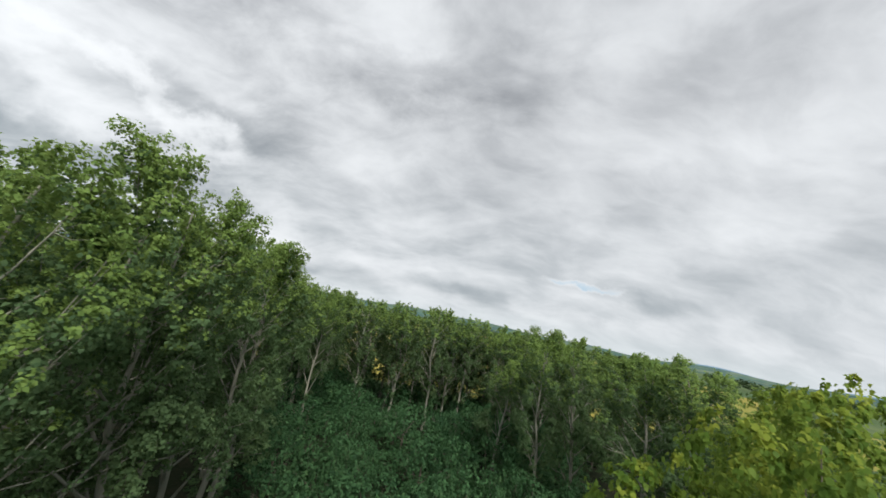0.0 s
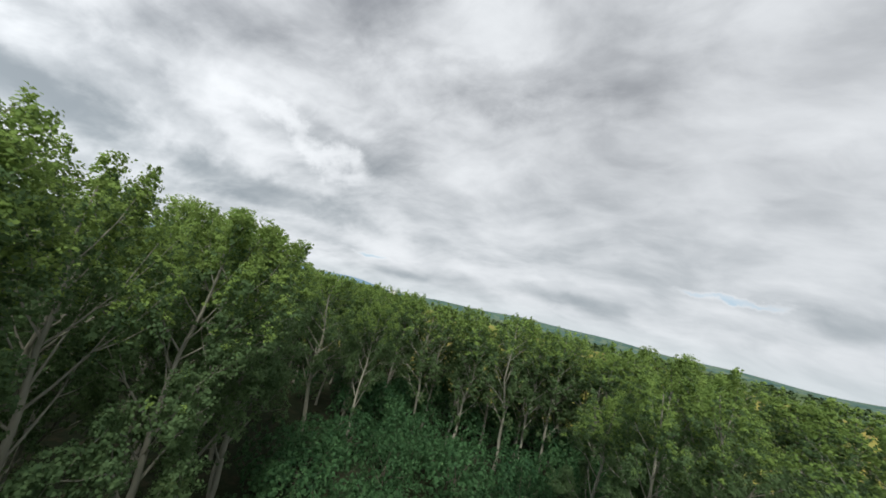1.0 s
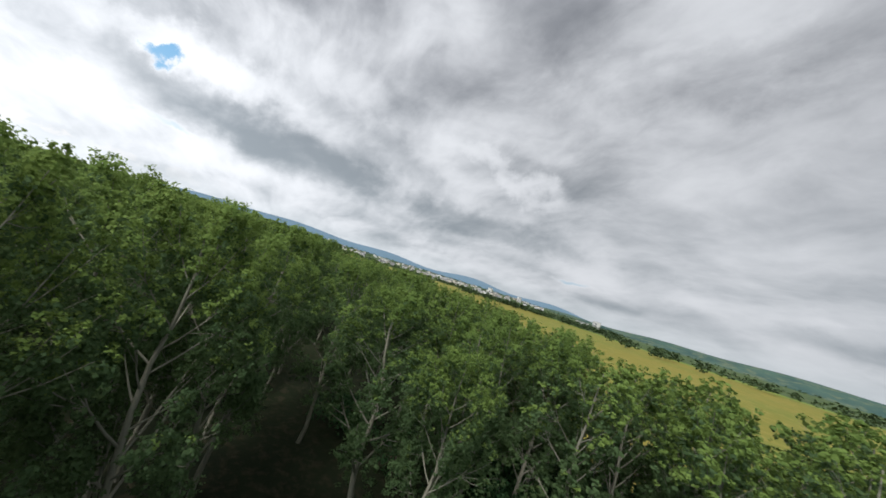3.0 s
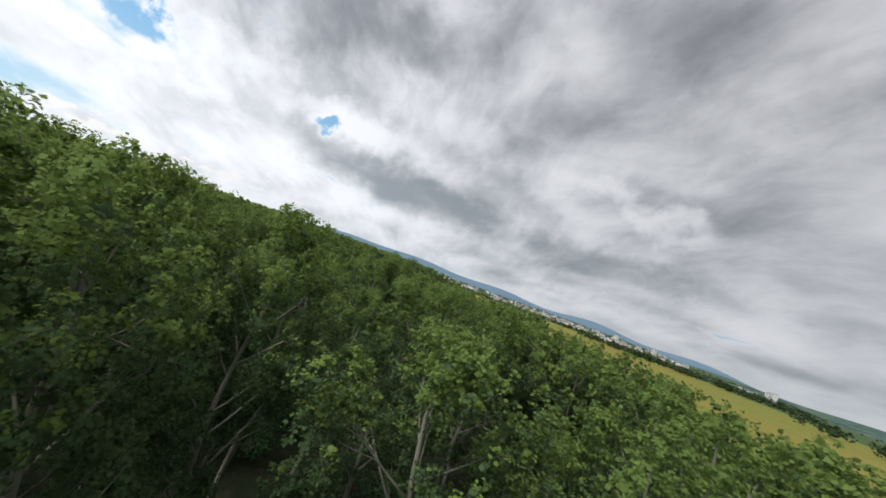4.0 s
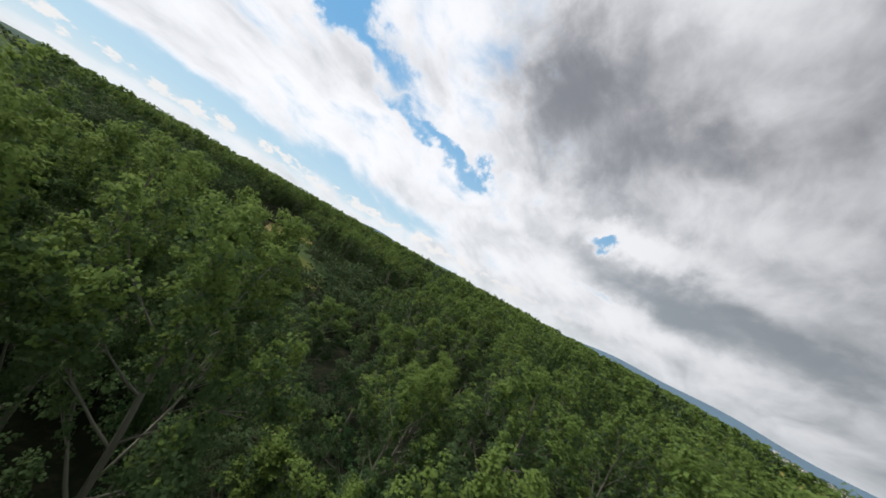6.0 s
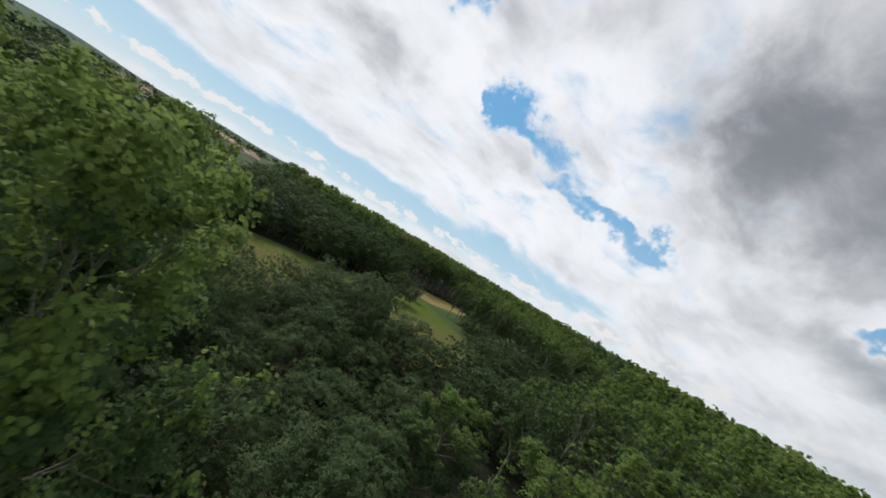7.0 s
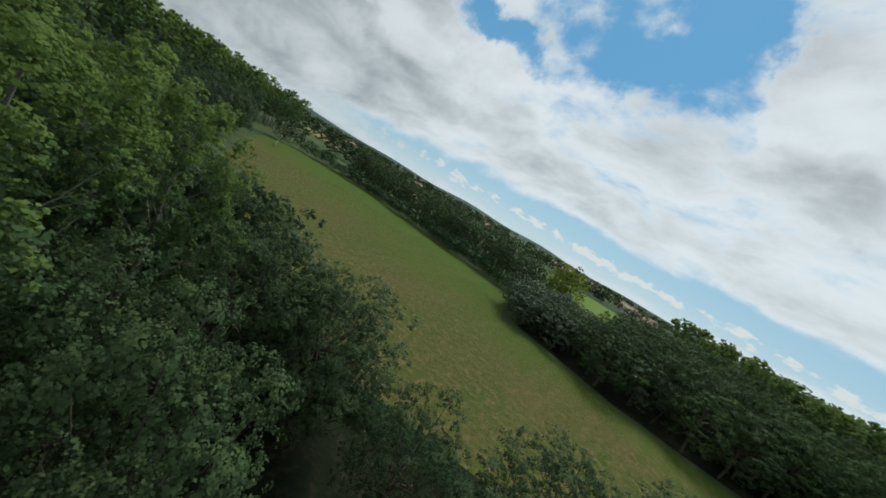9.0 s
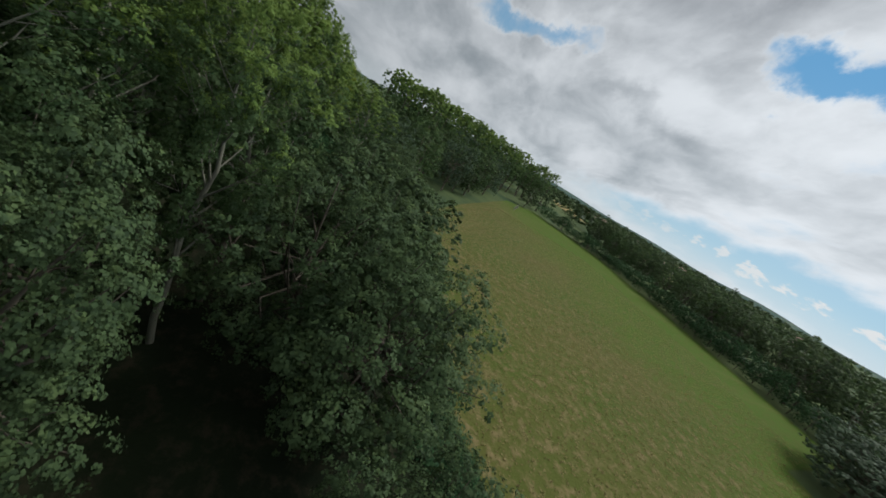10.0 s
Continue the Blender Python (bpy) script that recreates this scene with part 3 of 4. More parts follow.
def slope_z(x, y):
    """Height of the gentle rise that carries the far town."""
    r, a = math.hypot(x, y), math.degrees(math.atan2(-x, y))
    side = min(1.0, max(0.0, (a - 18) / 22)) * min(1.0, max(0.0, (112 - a) / 16))
    return max(0.0, min(r, 3300) - 1400) * 0.024 * side


# trees too far off to tell apart go into one joined wood
FAR_TREES = []


def far_tree(kind, x, y, height, radius, detail="far"):
    FAR_TREES.append((kind, x, y, height, radius, detail))


def join_far_trees(name, label, rows):
    """One object of many distant trees: all crowns in one mesh, all stems in another."""
    shapes, crowns, stems = {}, {}, []
    for i, (kind, x, y, height, radius, detail) in enumerate(rows):
        shape, h0, r0, tones, bark, _, _ = KINDS[kind]
        key = (kind, detail, i % 3)
        if key not in shapes:
            count, size = DETAIL[detail].get(kind, DETAIL[detail]["oak"])
            shapes[key] = shape(50 + 7 * (i % 3), h0, r0, count, size, False)
        stem, _, *crown = shapes[key]
        a = i * 2.39996
        turn = np.array([[math.cos(a), -math.sin(a), 0], [math.sin(a), math.cos(a), 0], [0, 0, 1]])
        grow = np.array([radius / r0, radius / r0, height / h0])
        for leaf, (verts, faces) in zip(tones, crown):
            crowns.setdefault(leaf.name, (leaf, []))[1].append((np.concatenate([(verts[:, :3] @ turn.T) * grow + [x, y, slope_z(x, y) - 0.05], verts[:, 3:] @ turn.T], 1), faces))
        if detail == "far":
            stems.append(((stem[0] @ turn.T) * grow + [x, y, -0.05], stem[1]))
    thing = tagged(new(name), label, "woodland", kind="stuff")
    for leaf, pieces in crowns.values():
        tagged(part("foliage", mesh_of("foliage", *joined(pieces), leaf), leaf, thing), kind="stuff")
    if stems:
        tagged(part("stems", mesh_of("stems", *joined(stems), OAK_BARK, True), OAK_BARK, thing), kind="stuff")
    return thing


def fitted(kind, x, y, height, radius, detail=None, wild=True, **more):
    """A tree, kept below the lane where its crown would reach into it; wild ones keep further down."""
    d, z = lane_gap(x, y)
    if wild and d < 6.5:
        height = min(height, z - (5.6 if d < 3.6 else 2.4))
    elif d < radius * 0.75 + 0.8 and height > z - 1.2:
        height = z - 1.2
    return tree(kind, x, y, height, radius, detail or detail_for(x, y), **more)


def inside(x, y, corners):
    odd, n = False, len(corners)
    for i in range(n):
        (x0, y0), (x1, y1) = corners[i], corners[i - 1]
        if (y0 > y) != (y1 > y) and x < (x1 - x0) * (y - y0) / (y1 - y0) + x0:
            odd = not odd
    return odd


def scatter(corners, gap, seed, jitter=0.3, turn=0.0, holes=()):
    """Places on a loose, turned grid inside a plan outline."""
    rng = random.Random(seed)
    xs, ys = [c[0] for c in corners], [c[1] for c in corners]
    cx, cy, reach = (min(xs) + max(xs)) / 2, (min(ys) + max(ys)) / 2, math.hypot(max(xs) - min(xs), max(ys) - min(ys)) / 2
    c, s, n, out = math.cos(radians(turn)), math.sin(radians(turn)), int(reach / gap) + 1, []
    for i in range(-n, n + 1):
        for j in range(-n, n + 1):
            u, v = (i + rng.uniform(-jitter, jitter)) * gap, (j + rng.uniform(-jitter, jitter)) * gap
            x, y = cx + c * u - s * v, cy + s * u + c * v
            if inside(x, y, corners) and not any(inside(x, y, h) for h in holes):
                out.append((x, y))
    return out


# ---------------------------------------------------------------- the ground and its fields
def sheet(name, corners, z, mat, label, category):
    """A field: a flat polygon laid on the ground."""
    bm = bmesh.new()
    bm.faces.new([bm.verts.new((x, y, z)) for x, y in corners])
    bmesh.ops.recalc_face_normals(bm, faces=bm.faces)
    if bm.faces[:][0].normal.z < 0:
        bmesh.ops.reverse_faces(bm, faces=bm.faces)
    me = bpy.data.meshes.new(name)
    bm.to_mesh(me)
    bm.free()
    me.materials.append(mat)
    return tagged(new(name, me), label, category, kind="structure")


bm = bmesh.new()
bmesh.ops.create_circle(bm, cap_ends=True, radius=4800, segments=96)
me = bpy.data.meshes.new("ground")
bm.to_mesh(me)
bm.free()
me.materials.append(LAND)
tagged(new("ground", me), "flat farmland of dull green and dry grass", "ground", kind="structure")

COPSE = [(-3, -5), (5, -2), (14, 14), (30, 36), (38, 50), (30, 60), (-10, 56), (-30, 58), (-64, 68), (-110, 80), (-110, -12), (-75, -24), (-52, -13), (-30, -7)]
CLEARING = [(-8, 22), (-6.5, 14), (-5, -4), (8, -6), (16, 12), (15, 28), (15, 40), (-13, 40), (-13, 27)]
LOW_EDGE = [(-120, -40), (-120, -2), (-72, 6), (-50, 12), (-40, 11), (-37, 1), (-20, -1), (0, -3), (8, -10), (-60, -40)]
sheet("woodland_floor", [(-4, -8), (8, -4), (18, 14), (34, 36), (42, 50), (32, 64), (-10, 60), (-30, 62), (-64, 72), (-190, 100), (-190, -30), (-110, -14), (-75, -28), (-52, -17), (-30, -9)], 0.02, SHADE_DARK_FLOOR,
      "woodland floor with the trees' shade put into its dark colour", "ground")
sheet("meadow", [(-64, -8), (-52, -17), (-30, -9), (-4, -8), (20, -20), (66, -46), (76, -62), (46, -74), (8, -73), (-22, -71), (-27, -49), (-48, -47), (-75, -50), (-100, -62), (-98, -38), (-89, -20)], 0.04, MEADOW,
      "mown meadow of green and straw-coloured grass", "meadow")
# dark sheet that paints the shade between the plantation's stems
sheet("plantation_floor", [(-30, -52), (-48, -49), (-76, -54), (-98, -76), (-124, -86), (-150, -60), (-230, -10), (-330, 60), (-380, 20), (-300, -120), (-170, -180), (-60, -150), (-26, -100)], 0.03, SHADE_DARK_FLOOR,
      "ground under the poplar plantation, shade put into its dark colour", "ground")
sheet("ripening_field", [(34, 66), (70, 66), (160, 90), (260, 300), (160, 640), (-250, 720), (-900, 1100), (-1700, 800), (-1500, 420), (-700, 200), (-230, 112), (-110, 92), (-64, 76), (-30, 66), (-10, 66)], 0.05, GOLD_FIELD,
      "wide field of ripening golden crop", "field")
sheet("green_margin", [(160, 645), (-250, 725), (-900, 1105), (-1700, 805), (-1500, 425), (-1300, 430), (-1500, 760), (-880, 1030), (-240, 660), (150, 590)], 0.09, GREEN_FIELD,
      "bright green crop along the far side of the field", "field")
sheet("village_field", [(-19, -150), (-34, -158), (-37, -275), (26, -268), (5, -225)], 0.05, GREEN_FIELD, "bright green crop field by the village", "field")
sheet("straw_patch", [(-95, -71), (-103, -63), (-128, -71), (-136, -86), (-108, -85)], 0.06, STRAW_FIELD, "straw-coloured stubble patch", "field")
sheet("straw_field", [(150, -196), (215, -145), (330, -190), (250, -260)], 0.05, STRAW_FIELD, "straw-coloured stubble field", "field")
sheet("dry_field", [(110, -160), (170, -210), (140, -250), (80, -190)], 0.06, STRAW_FIELD, "dry yellow field behind the hedge", "field")

# far hills round the plain
def hills(name, reach, base_up, bump_up, bump_at, bump_wide, start, end, mat, label):
    rng = np.random.default_rng(len(name))
    az = np.radians(np.linspace(start, end, 240))
    deg = np.degrees(az)
    up = base_up + bump_up * np.exp(-((deg - bump_at) / bump_wide) ** 2)
    for k in range(1, 9):
        up = up + rng.normal(0, (0.12 + 0.14 * bump_up) / k ** 0.7) * np.sin(deg * 0.075 * k + rng.uniform(0, 6))
    fade = np.clip(np.minimum(deg - start, end - deg) / 18, 0, 1)
    top = np.maximum(reach * np.tan(np.radians(up * fade)) + 12, 2)
    foot = np.column_stack([-np.sin(az) * reach * 0.86, np.cos(az) * reach * 0.86, np.full(240, -3.0)])
    mid = np.column_stack([-np.sin(az) * reach * 0.94, np.cos(az) * reach * 0.94, top * 0.7])
    crest = np.column_stack([-np.sin(az) * reach, np.cos(az) * reach, top])
    verts = np.concatenate([foot, mid, crest])
    i = np.arange(239)[:, None]
    faces = np.concatenate([np.concatenate([i + o, i + o + 1, i + o + 241, i + o + 240], 1) for o in (0, 240)])
    return tagged(new(name, mesh_of(name, verts, faces, mat, True)), label, "hills", kind="structure")


hills("backdrop_hills", 4500, 0.55, 1.10, 62, 32, -75, 150, HAZE_BLUE_HILL, "wooded hills on the horizon, painted blue for haze")
hills("backdrop_ridge", 3300, 0.50, 0.40, 10, 26, -80, 42, HAZE_TEAL_RIDGE, "dark wooded ridge beyond the fields, tinted for haze")
hills("backdrop_plain", 3600, 0.16, 0.12, 230, 40, 120, 300, HAZE_TEAL_RIDGE, "low wooded horizon beyond the village, tinted for haze")

rings, spokes = np.array([1395, 1700, 2000, 2350, 2700, 3000, 3300]), np.radians(np.linspace(16, 114, 60))
grid = [(-math.sin(a) * r, math.cos(a) * r) for r in rings for a in spokes]
quads = [[i * 60 + j, i * 60 + j + 1, i * 60 + j + 61, i * 60 + j + 60] for i in range(6) for j in range(59)]
tagged(new("backdrop_slope", mesh_of("backdrop_slope", [(x, y, slope_z(x, y) + 0.02) for x, y in grid], [q[::-1] for q in quads], LAND, True)), "gentle green rise on which the far town stands", "hills", kind="structure")

# ---------------------------------------------------------------- the copse
RIGHT_SIDE = [(8, -4), (16, 12), (40, 46), (24, 46), (15, 40), (15, 28)]
WEST_LOW = [(-46, 27), (-44, 10), (-60, -30), (-130, -30), (-130, 40), (-60, 34)]
SHRUBS = [(-48, 4), (-60, 2), (-80, -4), (-80, -40), (-50, -40)]
ARM = [(-66, -4), (-88, -18), (-98, -40), (-62, -40), (-60, -14)]
EDGE = [(-42, -14), (-28, -14), (-28, -6.0), (-38.8, -6.4)]
HOLLOW = [(-30, 16), (-9, 16), (-9, 33), (-14, 40), (-30, 40)]
BARE = [(-45, 2.5), (-39, 2.5), (-38.5, -2), (-40, -14), (-58, -14), (-50, -2)]
# poplars that stand out: place, height, crown radius
INNER_POPLARS = (
    (-7.4, 5.8, 14.9, 2.2), (-8.7, 8.6, 16.1, 2.4), (-7.6, 10.6, 15.8, 2.2), (-7.8, 13.2, 15.6, 2.2), (-8.2, 16.4, 15.2, 2.3), (-9.0, 19.2, 15.5, 2.3), (-9.8, 22.0, 15.6, 2.4),
    (-12.4, 25.0, 15.5, 2.4), (-16.5, 23.2, 16.0, 2.6), (-15.8, 27.8, 15.6, 2.4), (-19.4, 25.5, 15.6, 2.5), (-22.8, 26.4, 15.6, 2.5), (-20.2, 29.4, 15.6, 2.3),
    (-12, 7, 15.4, 2.4), (-12.6, 11, 15.9, 2.4), (-12.8, 15.6, 15.8, 2.4), (-13.5, 20.5, 15.8, 2.5), (-18, 18.8, 16.0, 2.6),
)
WEST_POPLARS = (
    (-36.4, 21.8, 14.9, 2.1), (-33.0, 25.4, 15.1, 2.3), (-33.8, 18.6, 15.2, 2.4), (-29.8, 17.4, 15.2, 2.4), (-33.6, 6.0, 13.6, 2.6), (-31.2, 7.4, 13.7, 2.5), (-35.0, 11, 14.2, 2.5),
    (-29.5, 3.0, 13.2, 2.6), (-27, 6.5, 13.6, 2.6), (-36.8, 6.4, 12.9, 2.3), (-35.2, 35.8, 15.2, 2.3), (-26.4, 30.6, 15.7, 2.5), (-30.2, 34.6, 12.9, 2.2), (-35.9, 14.5, 15.1, 2.3),
)
NORTH_POPLARS = (
    (-12.5, 38.4, 13.8, 2.1), (7.6, 31, 10.8, 2.1), (-14.8, 35.8, 14.0, 2.8), (-10.2, 35.6, 12.6, 1.9), (-11.7, 45.3, 14.4, 2.3), (-3.3, 43.1, 14.2, 2.2), (5.6, 44.4, 14.2, 2.2), (-24.4, 41.2, 14.9, 2.5),
    (-24.9, 36.6, 14.5, 2.4), (9.4, 26.6, 12.9, 1.9), (11.6, 25.7, 13.5, 2.1), (10.4, 30.5, 14.0, 2.2), (13.0, 20.6, 13.3, 2.2), (15.2, 19.2, 13.5, 2.3), (16.5, 24.5, 13.2, 2.3), (18, 15.5, 12.6, 2.4), (21, 20, 12.6, 2.6),
)
rng = random.Random(4)
for x, y in scatter(COPSE, 5.2, 3, 0.30, 12, [CLEARING, BARE, ARM, EDGE]):
    d, z = lane_gap(x, y)
    if any(math.hypot(x - u, y - v) < 3.4 for u, v, _, _ in INNER_POPLARS + WEST_POPLARS + NORTH_POPLARS):
        continue
    low, right, west, shrub = inside(x, y, LOW_EDGE), inside(x, y, RIGHT_SIDE), inside(x, y, WEST_LOW), inside(x, y, SHRUBS)
    kind, h, r = ("oak", rng.uniform(6.5, 9.3), rng.uniform(2.8, 3.7)) if low else ("poplar", rng.choice((rng.uniform(10.4, 13.0), rng.uniform(13.0, 14.6), rng.uniform(14.2, 15.9))), rng.uniform(1.8, 2.6))
    if right:
        kind, h = ("oak", rng.uniform(8.5, 11)) if rng.random() < 0.4 else ("poplar", rng.uniform(11.5, 13.6))
    elif shrub:
        kind, h, r = "oak", rng.uniform(8.0, 9.9), rng.uniform(2.9, 3.8)
    elif west and not low:
        h = min(16.4, 6.7 + 0.17 * d + rng.uniform(0, 1.6)) if y < 14 else min(16.4, 8.4 + 0.17 * d + rng.uniform(0, 1.8))
    elif -40 < x < 0 and y < (20 if x < -24 else 5) and not low:
        h = rng.uniform(11.6, 12.8) if x < -14 else h - 1.8
    elif y > 44:
        h = rng.uniform(11.6, 13.0) if x > -10 else rng.uniform(13.3, 14.6)
    if d < 8 and x < -36 and y < 24:
        kind, h, r = "oak", rng.uniform(5.5, 7.6), rng.uniform(2.6, 3.3)
    elif 3 < d < 18 and (west or y > 14) and rng.random() < 0.40:
        continue
    elif d < 7 and y > 14 and -36 < x < -4 and rng.random() < 0.75:
        continue
    if d > 36:
        far_tree(kind, x, y, h + rng.uniform(-0.5, 0.6), r + 0.2)
        if d < 46:
            FAR_TREES[-1] = (*FAR_TREES[-1][:5], "back")
    else:
        fitted(kind, x, y, h, r)
# a closer row along the northern rim
for x, y in scatter([(-13, 41), (15, 41), (36, 48), (30, 58), (-10, 56), (-30, 58), (-62, 67), (-60, 58), (-30, 47)], 4.1, 31, 0.38, 5):
    fitted("poplar", x, y, rng.choice((rng.uniform(11.8, 13.0), rng.uniform(13.3, 14.5))) if x > -10 else rng.uniform(12.8, 14.4) if x > -20 else rng.uniform(13.7, 15.2), rng.uniform(2.1, 2.6), "mid" if y < 47 else "back")
for x, y in scatter([(-13, 40), (15, 39), (36, 48), (32, 60), (-10, 58), (-26, 58)], 3.6, 32, 0.4, 15):
    tree("bush", x, y, rng.uniform(3.0, 5.0), rng.uniform(1.7, 2.4), "back")
for x, y in scatter(CLEARING, 3.0, 8, 0.42, 5):
    tree("bush", x, y, rng.uniform(1.8, 5.4), rng.uniform(1.5, 2.5), "near" if lane_gap(x, y)[0] < 11 else "mid")
for x, y in scatter(COPSE, 5.6, 21, 0.4, 40, [CLEARING]):
    if lane_gap(x, y)[0] < 11 and not inside(x, y, HOLLOW) and not (x < -34 and y < 14):
        tree("bush", x, y, rng.uniform(1.8, 4.4), rng.uniform(1.5, 2.4), "mid")
# trees that stand out
tree("young_oak", 6.6, 6.1, 12.6, 2.9, "close")
tree("young_oak", 9.4, 7.6, 12.9, 2.8, "close")
tree("young_oak", 12.6, 11.4, 13.0, 3.0, "near")
for x, y, h, r in INNER_POPLARS + WEST_POPLARS + NORTH_POPLARS:
    fitted("poplar", x, y, h, r, "close" if lane_gap(x, y)[0] < 5.2 else None, False)
EDGE_OAKS = (
    (-36.3, -4.8, 8.8, 3.4), (-41.6, -5.6, 6.9, 2.2), (-53.5, -4.2, 11.2, 3.4), (-57.5, -0.5, 9.0, 3.2), (-50.2, -7.4, 9.2, 3.2), (-46.6, -4.6, 8.4, 3.2), (-44.6, 0.4, 4.6, 2.0), (-48.6, 1.2, 8.0, 3.0),
    (-55.4, -10.2, 9.8, 3.4), (-46.4, -9.8, 7.4, 3.0), (-51.4, -12.4, 8.0, 3.0), (-58.6, -12.4, 9.0, 3.3), (-54.6, -14.6, 7.0, 2.8), (-40.3, 3.2, 9.7, 2.6), (-38.2, 4.2, 10.0, 2.6),
)
WOOD_OAKS = ((-49.2, -2.5, 7.4, 3.4), (-33.5, -1.5, 9.6, 3.4), (-29.5, -4.5, 9.2, 3.4), (-24, -4.5, 9.0, 3.5), (-37.0, 6.5, 9.8, 3.0), (-31.5, 2.5, 10.5, 3.2))
for x, y, h, r in EDGE_OAKS + WOOD_OAKS:
    fitted("oak", x, y, h, r)

# low growth along the wood's edge
for i in range(46):
    k = i / 45
    x, y = -63 + 59 * k, -15.5 + 7.2 * min(1.0, k * 1.8) + (-0.6 if k > 0.55 else 0)
    tree("bush", x + rng.uniform(-0.5, 0.5), y + rng.uniform(-0.9, 0.9), rng.uniform(0.7, 1.9), rng.uniform(0.9, 1.7), "mid", group="shrubs of the wood's edge")
# ---------------------------------------------------------------- hedges and woods round the meadow
for i in range(31):
    x = -21 + i * 3.1 + rng.uniform(-0.6, 0.6)
    y = -74.6 + 0.8 * math.sin(i * 0.9) + (max(0, x - 46) * 0.42)
    tree("bush", x, y, rng.uniform(3.2, 5.4), rng.uniform(2.2, 2.9), "back", group="hedge bushes")
BELT = [(-16, -80), (62, -78), (66, -92), (-14, -106)]
for x, y in scatter(BELT, 6.2, 5, 0.3, 3):
    tree("ash" if rng.random() < 0.4 else "oak", x, y, rng.uniform(10.0, 12.6), rng.uniform(3.4, 4.6), "back" if y > -92 else "far", group="trees of the belt")
for x, y, h, r in ((-21.9, -101, 15.0, 4.8), (-25.2, -99.5, 13.2, 4.2), (-18.8, -101.5, 13.4, 4.2)):
    tree("golden", x, y, h, r, "mid", group="yellow-green trees at the hedge's end")
for x, y, h, r in ((74, -56, 8.5, 3.8), (66, -70, 7.5, 3.4), (58, -77, 7.0, 3.2), (84, -66, 9.0, 4.2)):
    tree("oak", x, y, h, r, "mid")
CLUMP = [(-27, -50), (-23, -70), (-30, -92), (-62, -96), (-76, -62), (-70, -55), (-48, -47.5)]
for x, y in scatter(CLUMP, 5.3, 6, 0.3, 30):
    front = y > -58 or x > -32
    tree(rng.choice(("willow", "ash", "oak")) if front else rng.choice(("ash", "oak")), x, y, rng.uniform(6.2, 8.0) if x > -41 else rng.uniform(7.5, 10.5) if front else rng.uniform(10, 13), rng.uniform(3.6, 5.0), "back", group="trees of the clump")
tree("willow", -29.5, -53, 6.2, 4.0, "mid"), tree("willow", -92, -57, 6.0, 2.6, "mid"), tree("oak", -84, -47, 6.2, 2.8, "mid"), tree("oak", -80.5, -47, 7.8, 3.0, "mid")
for x, y in scatter([(-66, -56), (-88, -63), (-95, -73), (-88, -90), (-62, -98), (-60, -70)], 5.0, 51, 0.32, 20):
    tree(rng.choice(("ash", "oak", "ash")), x, y, rng.uniform(8.0, 11.0) if y > -66 else rng.uniform(10.5, 13.5), rng.uniform(3.2, 4.6), "back", group="trees of the clump")
for x, y in scatter([(-64, -97), (-90, -90), (-108, -87), (-137, -88), (-152, -64), (-166, -72), (-146, -104), (-104, -104), (-66, -112)], 4.8, 52, 0.28, 35):
    tree("poplar", x, y, rng.uniform(14.2, 16.2), rng.uniform(2.3, 2.9), "back", group="front rows of the plantation")
EAST_EDGE = [(2, -5), (22, -17), (66, -44), (72, -40), (40, -8), (14, 4)]
for x, y in scatter(EAST_EDGE, 5.8, 12, 0.3, 28):
    tree(rng.choice(("willow", "ash", "ash", "oak", "oak")), x, y, rng.uniform(9.0, 12.5), rng.uniform(3.4, 4.6), "back", group="trees of the meadow's edge")
for x, y in scatter([(30, -2), (66, -36), (96, -60), (118, -88), (128, -74), (100, -28), (50, 4)], 6.0, 13, 0.3, 32):
    far_tree("poplar", x, y, rng.uniform(15.5, 18.5), rng.uniform(2.8, 3.5))
# the long plantation to the south-west
for x, y in scatter([(-48, -98), (-98, -78), (-124, -88), (-150, -60), (-230, -10), (-330, 60), (-380, 20), (-300, -120), (-170, -180), (-60, -150)], 7.4, 14, 0.25, 35):
    far_tree("poplar", x, y, 14.6 + 0.0140 * math.hypot(x + 25, y - 33) + rng.uniform(-0.7, 0.9), rng.uniform(2.7, 3.4), "far" if math.hypot(x + 44, y - 10) < 190 else "dot")
for x, y in scatter([(-110, -2), (-110, 80), (-200, 98), (-420, 130), (-420, 60), (-330, 62), (-230, -6), (-150, -56), (-125, -30)], 7.4, 15, 0.3, 20):
    far_tree("poplar" if rng.random() < 0.7 else "oak", x, y, 14.9 + 0.0165 * math.hypot(x + 15, y - 33) + rng.uniform(-0.7, 0.9), rng.uniform(2.8, 3.7), "far" if math.hypot(x + 30, y - 30) < 170 else "dot")
for x, y in scatter([(-91, -22), (-101, -42), (-106, -58), (-124, -66), (-150, -56), (-125, -30), (-108, -6)], 4.7, 41, 0.3, 25):
    edge = x > -104
    tree("oak" if edge else "poplar", x, y, rng.uniform(4.5, 7.5) if edge else rng.uniform(12.2, 15.2), rng.uniform(2.5, 3.2), "back", group="trees beyond the meadow")
# dark shrubs along the rim of the golden field
for x, y in scatter([(-100, 84), (-64, 72), (-30, 62), (0, 60), (30, 63), (30, 68), (0, 65), (-30, 67), (-64, 78), (-100, 90)], 4.4, 16, 0.4, 15):
    far_tree("oak", x, y, rng.uniform(4.5, 8.0), rng.uniform(2.2, 3.2))
